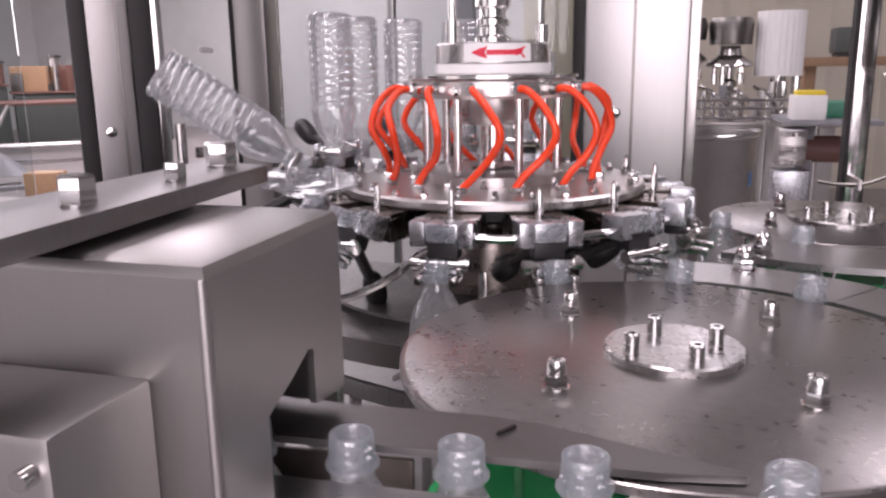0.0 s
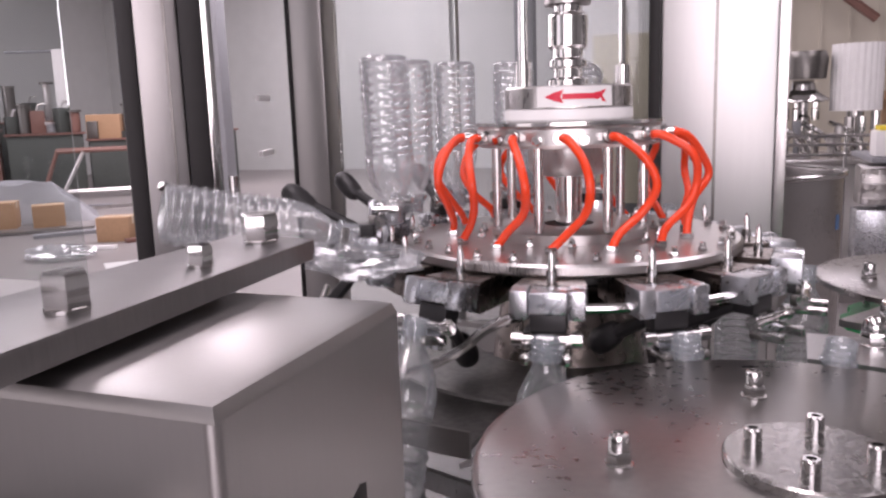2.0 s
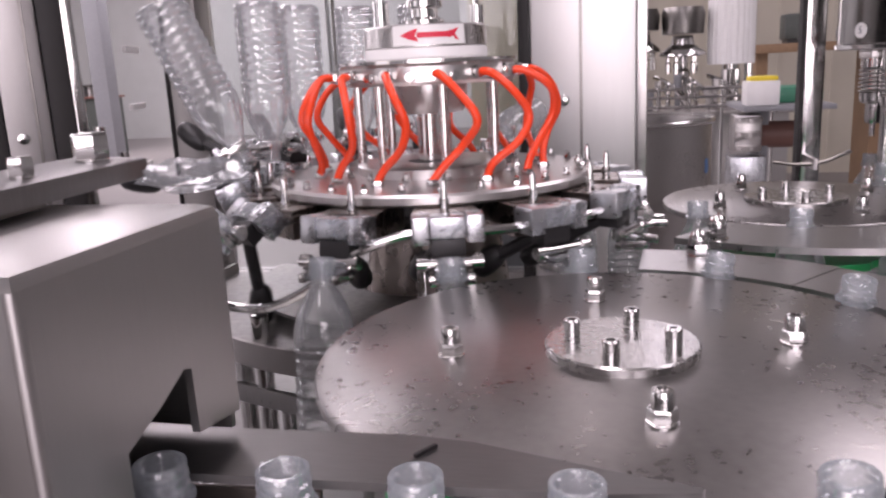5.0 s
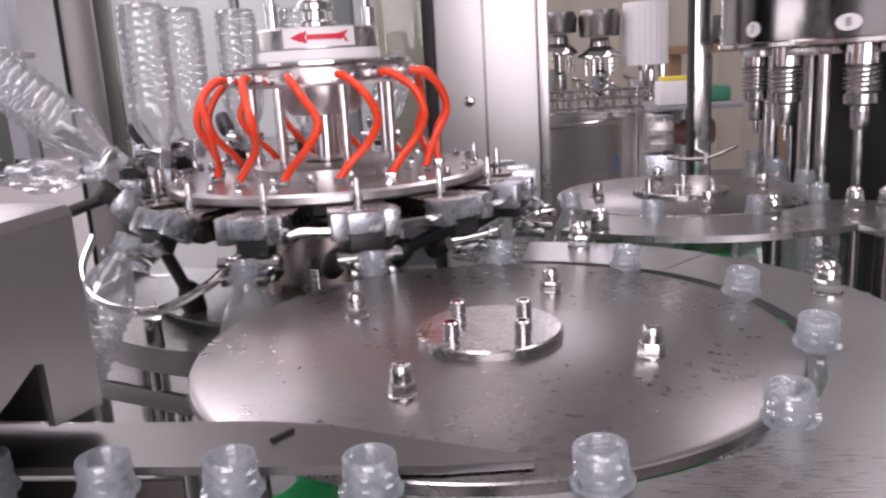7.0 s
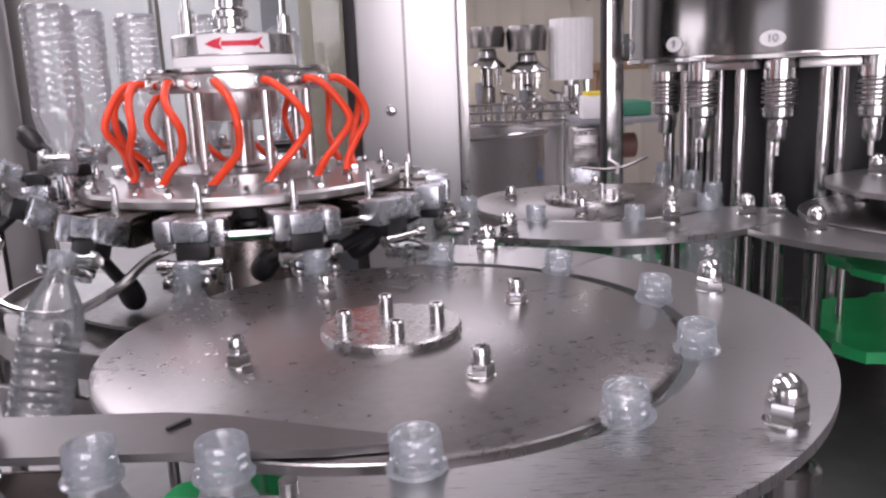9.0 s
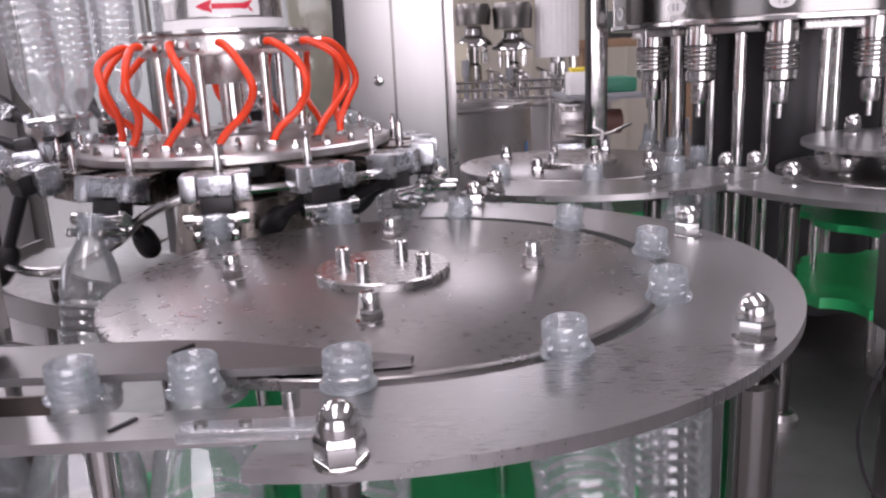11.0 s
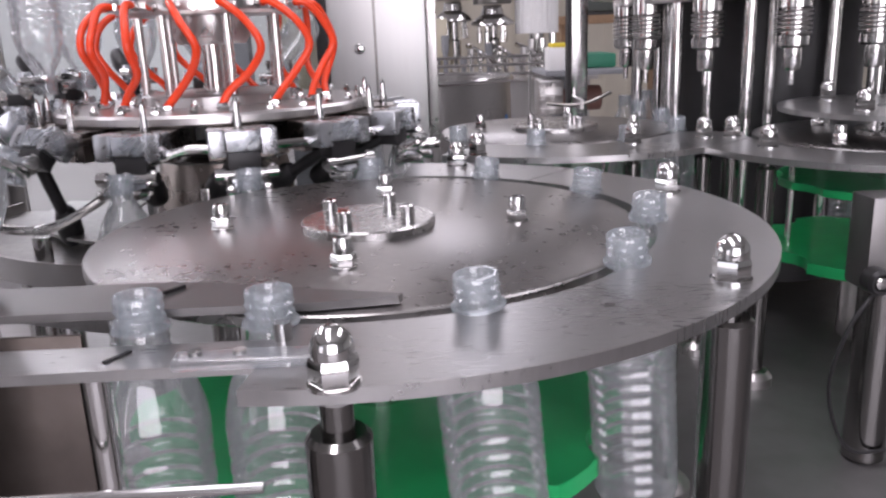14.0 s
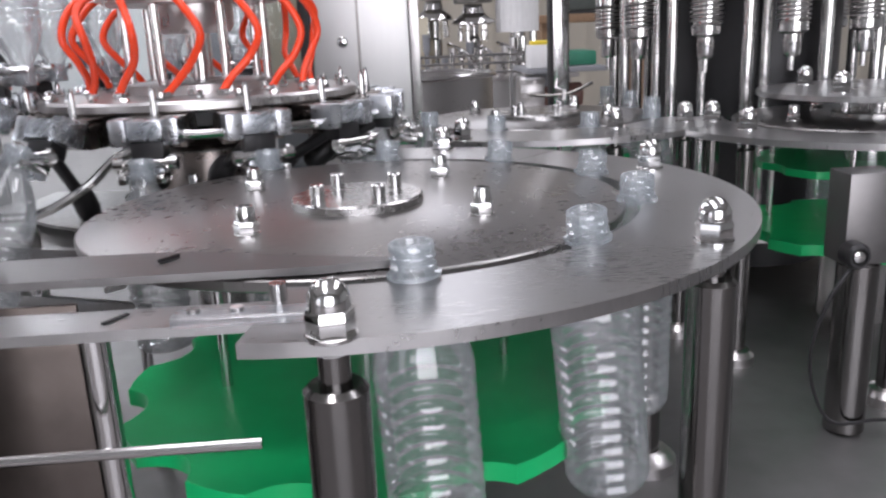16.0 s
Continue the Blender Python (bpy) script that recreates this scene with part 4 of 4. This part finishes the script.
# ---- enclosure ----
def build_enclosure():
    """Frame with doors round the machine."""
    p = thing("rear_column", "wide brushed stainless box column of the machine frame", "column", kind="structure")
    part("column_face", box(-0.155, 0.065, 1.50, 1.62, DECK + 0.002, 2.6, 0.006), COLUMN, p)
    part("column_edge", box(0.0655, 0.088, 1.505, 1.615, DECK + 0.002, 2.6, 0.003), STEEL, p)
    part("seam", box(-0.052, -0.046, 1.4975, 1.4998, DECK + 0.002, 2.6), DARKSTEEL, p)
    part("lock", lathe([(0, 0), (0.012, 0), (0.012, 0.004), (0.009, 0.006), (0, 0.006)], 24, None, pose(-0.085, 1.4998, 1.385, 90, 0, 0)), CHROME, p)
    part("seal", box(-0.180, -0.1552, 1.49, 1.60, DECK + 0.002, 2.6, 0.008), SEAL, p, "black rubber door seal")
    d = thing("rear_door", "clear door with a slim stainless frame behind the rinser", "door", kind="structure")
    part("pane", box(-0.900, -0.1805, 1.545, 1.551, 1.0, 2.6), GLASS, d)
    part("door_frame", box(-0.985, -0.9005, 1.48, 1.57, DECK + 0.002, 2.6, 0.012), SHEET, d)
    part("door_seal", box(-0.998, -0.9855, 1.485, 1.56, 1.0, 2.6, 0.008), SEAL, d)
    part("door_bar", box(-0.62, -0.605, 1.552, 1.58, 1.0, 2.6, 0.002), SHEET, d)
    part("sill", box(-0.900, -0.1805, 1.52, 1.575, DECK + 0.002, 0.9998), SHEET, d)
    c = thing("corner_column", "brushed stainless corner column with black rubber seals", "column", kind="structure")
    m = pose(-0.895, 0.915, 0, 0, 0, 34)
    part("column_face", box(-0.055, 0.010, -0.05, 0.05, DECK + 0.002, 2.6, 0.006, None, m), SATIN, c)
    part("seam", box(-0.012, -0.007, -0.0525, -0.0502, DECK + 0.002, 2.6, 0, None, m), DARKSTEEL, c)
    part("seal", box(-0.082, -0.0552, -0.045, 0.03, DECK + 0.002, 2.6, 0.006, None, m), SEAL, c)
    part("seal", box(0.0102, 0.046, -0.045, 0.03, DECK + 0.002, 2.6, 0.006, None, m), SEAL, c)
    part("screw", lathe([(0, 0), (0.009, 0), (0.008, 0.005), (0, 0.007)], 16, None, m @ pose(-0.032, -0.0502, 1.39, 90, 0, 0)), CHROME, c)
    part("white_strip", box(0.0462, 0.062, -0.05, 0.0, DECK + 0.002, 2.6, 0.003, None, m), CHROME, c, "bright steel strip")
    part("hinge", cyl(0.009, 1.33, 1.40, 14, None, m @ pose(0.078, -0.04, 0)), CHROME, c)
    l = thing("side_door", "clear side door of the machine enclosure", "door", kind="structure")
    part("pane", box(-0.006, 0.0, 0.02, 0.66, 1.0, 2.6, 0, None, pose(-0.985, 0.80, 0, 0, 0, 142)), GLASS, l)
    q = thing("hinge_set", "bright hinge plates beside the corner column", "hinges", kind="structure")
    for z in (1.30, 1.42, 1.53):
        part("hinge_plate", box(-0.05, 0.05, -0.004, 0.004, -0.006, 0.006, 0.001, None, pose(-0.925, 1.24, z, 0, 0, -73)), WHITE, q)
    part("hinge_pin", cyl(0.008, 1.33, 1.35, 12, None, pose(-0.83, 1.02, 0)), CHROME, q)
    r = thing("slim_post", "slim polished stainless post of the machine frame", "post", kind="structure")
    part("post", box(0.372, 0.408, 1.40, 1.44, DECK + 0.002, 2.6, 0.004), CHROME, r)
    part("post_seal", box(0.3655, 0.3718, 1.405, 1.435, DECK + 0.002, 2.6), SEAL, r)
    part("bent_rod", tube(spline([(0.31, 1.34, 1.262), (0.35, 1.33, 1.258), (0.39, 1.32, 1.262), (0.44, 1.32, 1.282)], 6), 0.0035, 8), DARKSTEEL, r)
    part("rod_foot", box(0.375, 0.381, 1.31, 1.40, 1.25, 1.27), STEEL, r)
    bd = thing("leaning_board", "cream board behind the rear door", "board")
    part("board", box(-0.33, -0.16, 1.80, 1.815, 1.25, 1.66, 0.002), CREAM, bd)
    part("board_foot", box(-0.30, -0.19, 1.816, 1.84, 0.0, 1.60), GREYPAINT, bd)


build_enclosure()


# ---- rest of the hall ----
def build_background():
    d = thing("steel_drum", "open round stainless tank with a rolled rim", "tank", pose(0.055, 2.80, 0.0))
    part("shell", lathe([(0.0, 0.45), (0.34, 0.45), (0.34, 1.235), (0.335, 1.235), (0.335, 0.46), (0, 0.46)], 64), STEEL, d)
    bm = lathe([(0.345 + 0.01 * math.cos(a), 1.24 + 0.01 * math.sin(a)) for a in [TAU * i / 10 for i in range(10)]], 64, closed=True)
    part("rim", bm, CHROME, d)
    part("stand", lathe([(0, 0), (0.28, 0), (0.28, 0.4498), (0, 0.4498)], 32), GREYPAINT, d)
    lb = part("drum_label", box(-0.0, 0.0012, -0.016, 0.016, 1.06, 1.11, 0, None, pose(0, 0, 0, 0, 0, -25) @ pose(0.3402, 0, 0)), BLUE, d, "small blue label")
    # capping machine far behind
    c = thing("capping_machine", "capping machine with polished heads and a ribbed white tank", "capping machine", pose(0.64, 6.4, 0))
    part("base", box(-0.55, 0.75, -0.35, 0.5, 0, 1.02, 0.01), SHEET, c)
    part("table", box(-0.62, 0.80, -0.42, 0.55, 1.021, 1.05, 0.004), STEEL, c)
    for dx, w, z0, z1 in ((-0.30, 0.15, 1.52, 1.82), (0.02, 0.17, 1.48, 1.82)):
        hd = part("head", lathe([(0, z0 + 0.14), (w * 0.92, z0 + 0.14), (w * 0.98, z1 - 0.05), (w * 0.86, z1), (0, z1)], 24, None, pose(dx, 0, 0)), DARKSTEEL, c, "dark polished head")
        part("skirt", lathe([(w * 0.45, z0 + 0.13), (w * 0.55, z0 + 0.06), (w * 1.02, z0), (w * 1.06, z0 - 0.02), (w * 0.9, z0 - 0.03), (w * 0.40, z0 + 0.04), (0.04, z0 + 0.0997)], 24, None, pose(dx, 0, 0)), CHROME, hd, "flared bright skirt")
        for q in range(5):
            part("jaw_stem", lathe([(0, z0 - 0.16), (0.022, z0 - 0.16), (0.022, z0 - 0.08), (0.014, z0 - 0.07), (0.014, z0), (0, z0)], 10, None, pose(dx + 0.11 * math.cos(q * 1.257 + 0.4), 0.11 * math.sin(q * 1.257 + 0.4), 0)), CHROME, c)
        part("spindle", lathe([(0, 1.051), (0.035, 1.051), (0.035, 1.2), (0.06, 1.22), (0.06, 1.34), (0.04, 1.36), (0.04, z0 + 0.0998), (0, z0 + 0.0998)], 16, None, pose(dx, 0, 0)), CHROME, c)
    bm = bmesh.new()
    ring = []
    for i in range(96):
        rr = 0.17 + 0.006 * (i % 4 in (0, 1))
        ring.append((rr * math.cos(TAU * i / 96), rr * math.sin(TAU * i / 96)))
    part("ribbed_tank", slab(ring, 1.38, 1.86), WHITE, c, "ribbed white cylinder").matrix_basis = pose(0.38, 0, 0)
    part("tank_neck", cyl(0.06, 1.051, 1.38, 16, None, pose(0.38, 0, 0)), CHROME, c)
    rng = random.Random(3)
    for k in range(16):
        x, h = -0.45 + 0.07 * k, rng.uniform(0.1, 0.36)
        part("fitting", lathe([(0, 1.051), (0.02, 1.051), (0.02, 1.051 + h * 0.6), (0.03, 1.051 + h * 0.62), (0.03, 1.051 + h), (0, 1.051 + h)], 10, None, pose(x, -0.22 + rng.uniform(-0.1, 0.1), 0)), rng.choice((CHROME, STEEL, GREYPAINT)), c)
    for k in range(3):
        part("pipe", tube(spline([(-0.2 + 0.2 * k, -0.1, 1.3), (-0.1 + 0.2 * k, -0.2, 1.25), (0.0 + 0.2 * k, -0.2, 1.15), (0.05 + 0.2 * k, -0.2, 1.051)], 5), 0.018, 8), CHROME, c)
    for z in (1.09, 1.16, 1.22):
        part("guard_rail", tube([(-0.75, -0.5, z), (0.62, -0.5, z)], 0.012, 8), CHROME, c)
    for x in (-0.7, -0.2, 0.25, 0.6):
        part("rail_post", tube([(x, -0.5, 0), (x, -0.5, 1.25)], 0.012, 8), CHROME, c)
    bx = thing("cream_cabinet", "cream painted control cabinet", "cabinet", pose(0.16, 6.2, 0))
    part("cabinet", box(-0.22, 0.12, 0, 0.4, 0, 1.52, 0.006), CREAM, bx)
    # green conveyor drive
    g = thing("green_drive", "green painted conveyor drive with a white box on top", "machine", pose(0.955, 4.9, 0.11))
    part("body", box(0.00, 0.34, -0.1, 0.3, 1.05, 1.14, 0.02), GREENPAINT, g)
    part("base_plate", box(-0.14, 0.36, -0.3, 0.32, 1.02, 1.0495, 0.004), GREYPAINT, g)
    part("white_box", box(-0.12, 0.06, -0.28, -0.11, 1.051, 1.19, 0.01), WHITE, g)
    part("yellow_lid", box(-0.10, 0.05, -0.27, -0.12, 1.1905, 1.215, 0.008), YELLOW, g)
    part("stand", box(-0.05, 0.05, -0.05, 0.05, -0.11, 1.019), GREYPAINT, g)
    part("gearbox", box(-0.18, -0.02, -0.24, -0.05, 0.78, 1.0, 0.02), STEEL, g)
    part("motor", cyl(0.08, -0.2, 0.12, 20, None, pose(0.14, 0, 0.86, 0, 90, 0), 0.01), BROWN, g)
    part("grey_case", box(-0.20, 0.0, -0.28, -0.1, 0.40, 0.76, 0.01), CAST, g)
    for z in (0.80, 0.88, 0.96):
        part("flange", cyl(0.075, 0, 0.025, 16, None, pose(-0.10, -0.26, z)), STEEL, g)
    # work bench with a blue-green device
    w = thing("work_bench", "brown bench along the back of the hall", "bench", pose(2.0, 7.9, 0))
    part("bench_top", box(-0.6, 1.6, -0.3, 0.4, 1.44, 1.52, 0.004), WOOD, w)
    for x in (-0.5, 0.5, 1.5):
        part("bench_leg", box(x - 0.05, x + 0.05, -0.2, 0.3, 0, 1.4398), WOOD, w)
    dv = thing("bench_motor", "dark green motor on the bench", "motor", pose(1.85, 7.8, 1.5202))
    part("motor_body", box(-0.17, 0.17, -0.12, 0.12, 0.03, 0.26, 0.03), BENCH, dv)
    part("motor_foot", box(-0.14, 0.14, -0.1, 0.1, 0, 0.029), BLACK, dv)
    # roof brace
    br = thing("brace", "brown diagonal steel brace under the roof", "brace", kind="structure")
    part("bar", tube([(0.95, 9.8, 2.95), (1.75, 9.8, 2.3)], 0.05, 6), BROWN, br)
    part("bar", tube([(0.95, 9.8, 2.95), (0.1, 9.8, 2.3)], 0.05, 6), BROWN, br)
    part("hanger", tube([(0.95, 9.8, 2.9), (0.95, 9.8, 6.0)], 0.05, 6), BROWN, br)
    # left side of the hall: benches, crates, rolled sheet
    def crate(x, y, z, sx, sy, sz, turn=0.0):
        t = thing("cardboard_box", "brown cardboard box with tape", "box", pose(x, y, z, 0, 0, turn), group="boxes in the hall")
        part("carton", box(-sx / 2, sx / 2, -sy / 2, sy / 2, 0, sz, 0.006), CARD, t)
        part("tape", box(-sx / 2 - 0.001, sx / 2 + 0.001, -0.025, 0.025, sz - 0.1, sz + 0.002), CREAM, t)
    tb = thing("steel_trestle", "low tubular steel trestle", "trestle", pose(-11.1, 12.3, 0, 0, 0, 42))
    for y in (0, 0.7):
        part("trestle_side", tube([(-0.9, y, 0.0), (-0.55, y, 0.92), (1.1, y, 0.92), (1.35, y, 0.0)], 0.045, 8), BROWN, tb)
    for x in (-0.55, 0.2, 1.1):
        part("trestle_bar", tube([(x, 0, 0.92), (x, 0.7, 0.92)], 0.035, 8), BROWN, tb)
    part("slanted_leg", tube([(-0.55, -0.02, 0.05), (-0.1, -0.02, 0.90)], 0.035, 8), STEEL, tb, "bare slanted tube")
    for k in range(5):
        part("rod", tube([(-0.6, 0.1 + 0.12 * k, 0.14), (1.2, 0.12 + 0.11 * k, 0.12)], 0.02, 6), STEEL, tb)
    face = pose(0, 0, 0, 0, 0, 43)
    rng = random.Random(12)

    def far(dist, side):
        """A place in the far left of the hall: distance and offset across."""
        a = radians(133.5)
        return (dist * math.cos(a) - side * math.cos(radians(43.5)) * -1, dist * math.sin(a) + side * math.sin(radians(43.5)))
    for k, (dist, side, w, h, m) in enumerate(((18.6, -1.9, 1.5, 1.35, BROWN), (18.4, -0.3, 1.4, 1.25, BENCH), (18.3, 1.2, 1.4, 1.1, BENCH), (19.6, -1.1, 2.2, 1.5, BENCH), (18.3, 2.8, 1.4, 1.2, BENCH))):
        x, y = far(dist, side)
        t = thing("machine_bench", "dark work bench crowded with machine parts", "bench", pose(x, y, 0, 0, 0, 43), group="benches in the hall")
        part("bench_body", box(-w / 2, w / 2, -0.3, 0.4, 0.0, h - 0.04, 0.02), m, t)
        part("bench_top", box(-w / 2 - 0.05, w / 2 + 0.05, -0.35, 0.45, h - 0.0395, h, 0.005), BROWN, t)
        for q in range(6):
            px = -w / 2 + w * (q + 0.5) / 6
            o = thing("machine_part", "dark metal machine part on a bench", "machine part", pose(x, y, h + 0.0003, 0, 0, 43) @ pose(px, rng.uniform(-0.15, 0.2), 0, 0, 0, rng.uniform(0, 90)), group="parts on the benches")
            hh = rng.uniform(0.15, 0.85)
            if q % 2:
                part("housing", cyl(rng.uniform(0.07, 0.13), 0, hh, 14, None, None, 0.015), rng.choice((DARKSTEEL, GREYPAINT, STEEL, BENCH, BROWN)), o)
                part("flange", cyl(0.14, hh + 0.0003, hh + 0.05, 14), rng.choice((DARKSTEEL, STEEL)), o)
            else:
                part("housing", box(-0.14, 0.14, -0.11, 0.11, 0, hh * 0.8, 0.02), rng.choice((DARKSTEEL, BENCH, BENCH, BROWN)), o)
                part("pipe", tube([(0, 0, hh * 0.8), (0.05, 0, hh * 0.8 + 0.12), (0.2, 0, hh * 0.8 + 0.14)], 0.025, 6), STEEL, o)
    for dist, side, sz, z, tr in ((18.3, 0.85, 0.66, 1.1, 30), (17.0, -2.2, 0.95, 0, 50), (12.9, -1.0, 0.5, 0, 35), (12.7, -0.35, 0.42, 0, 44), (10.6, 0.42, 0.40, 0, 20), (10.75, 0.78, 0.30, 0, 70), (16.6, -0.7, 0.5, 0, 10)):
        x, y = far(dist, side)
        crate(x, y, z + 0.0005 if z else 0, sz, sz * 0.8, sz * 0.75, tr)
    # floor litter
    x, y = far(9.5, -0.25)
    fl = thing("film_heap", "crumpled clear packing film on the floor", "film", pose(x, y, 0, 0, 0, 30))
    bm = bmesh.new()
    bmesh.ops.create_icosphere(bm, subdivisions=3, radius=1)
    for v in bm.verts:
        d = 0.4 * noise.noise(v.co * 2.5)
        v.co = Vector((v.co.x * 0.34 * (1 + d), v.co.y * 0.22 * (1 + d), max(0.0, 0.07 + v.co.z * 0.09 * (1 + d))))
    part("film", bm, PET, fl, "", 20)
    for dist, side, w, l, turn, m in ((9.9, 0.2, 0.32, 0.08, 20, WHITE), (10.3, 0.55, 0.14, 0.1, 60, BROWN), (11.5, 0.2, 1.5, 0.16, 48, GREYPAINT), (11.9, -0.4, 1.2, 0.12, 36, DARKSTEEL), (14.6, 0.7, 1.6, 0.14, 52, STEEL), (15.0, 0.0, 1.3, 0.14, 30, GREYPAINT), (8.6, 0.6, 0.9, 0.5, 44, WALLPAINT)):
        x, y = far(dist, side)
        o = thing("floor_scrap", "flat scrap piece lying on the hall floor", "scrap", pose(x, y, 0, 0, 0, turn), group="scrap on the hall floor")
        part("piece", box(-w / 2, w / 2, -l / 2, l / 2, 0.001, 0.05 if l < 0.4 else 0.012, 0.004), m, o)
    x, y = far(13.6, -0.9)
    rl = thing("covered_stack", "low stack under a grey cover sheet", "stack", pose(x, y, 0, 0, 0, 43))
    bm = bmesh.new()
    bmesh.ops.create_grid(bm, x_segments=24, y_segments=16, size=1)
    for v in bm.verts:
        edge = max(abs(v.co.x), abs(v.co.y))
        h = 0.55 * (1 - max(0, edge - 0.5) / 0.5) + 0.06 * noise.noise(v.co * 3)
        v.co = Vector((v.co.x * 1.25, v.co.y * 0.6, max(0.002, h * 1.05)))
    part("cover", bm, GREYPAINT, rl)
    x, y = far(19.3, 0.1)
    pl = thing("white_post", "slim white post with a lamp arm", "post", pose(x, y, 0, 0, 0, 43))
    part("post", box(-0.11, 0.11, -0.06, 0.06, 0, 3.0), WHITE, pl)
    part("arm", tube([(0, 0, 2.96), (-1.0, 0, 2.93)], 0.025, 6), GREYPAINT, pl)


build_background()


# ---- what moves ----
def motions():
    a1 = 4.4 - 8 * W1
    walk(star_in, rotor_rows(HUB, a1, W1))
    walk(star_mid, rotor_rows(STAR2, 12, W2))
    walk(star_out, rotor_rows(STAR3, 30, W2))
    ac = -64.1 - WC * T0
    walk(carousel, rotor_rows(CAR, ac, WC))
    walk(filler, rotor_rows(FILL, FILL_A0, WF))
    for k, ob in BOTTLES:
        rows = [(i * 0.1, bottle_pose(k + (i * 0.1 - T0) / PITCH)) for i in range(161)]
        walk(ob, rows)
    for k, ob in GRIPPERS:
        rows = []
        for i in range(161):
            u = k + (i * 0.1 - T0) / PITCH
            rows.append((i * 0.1, pose(0, 0, 0, 0, 0, -k * 360 / NC) @ pose(PIV_R, 0, PIV_Z, 0, -smooth(u % NC, TILT), 0)))
        walk(ob, rows)


FILL_A0 = 263.0 - WF * 8
motions()
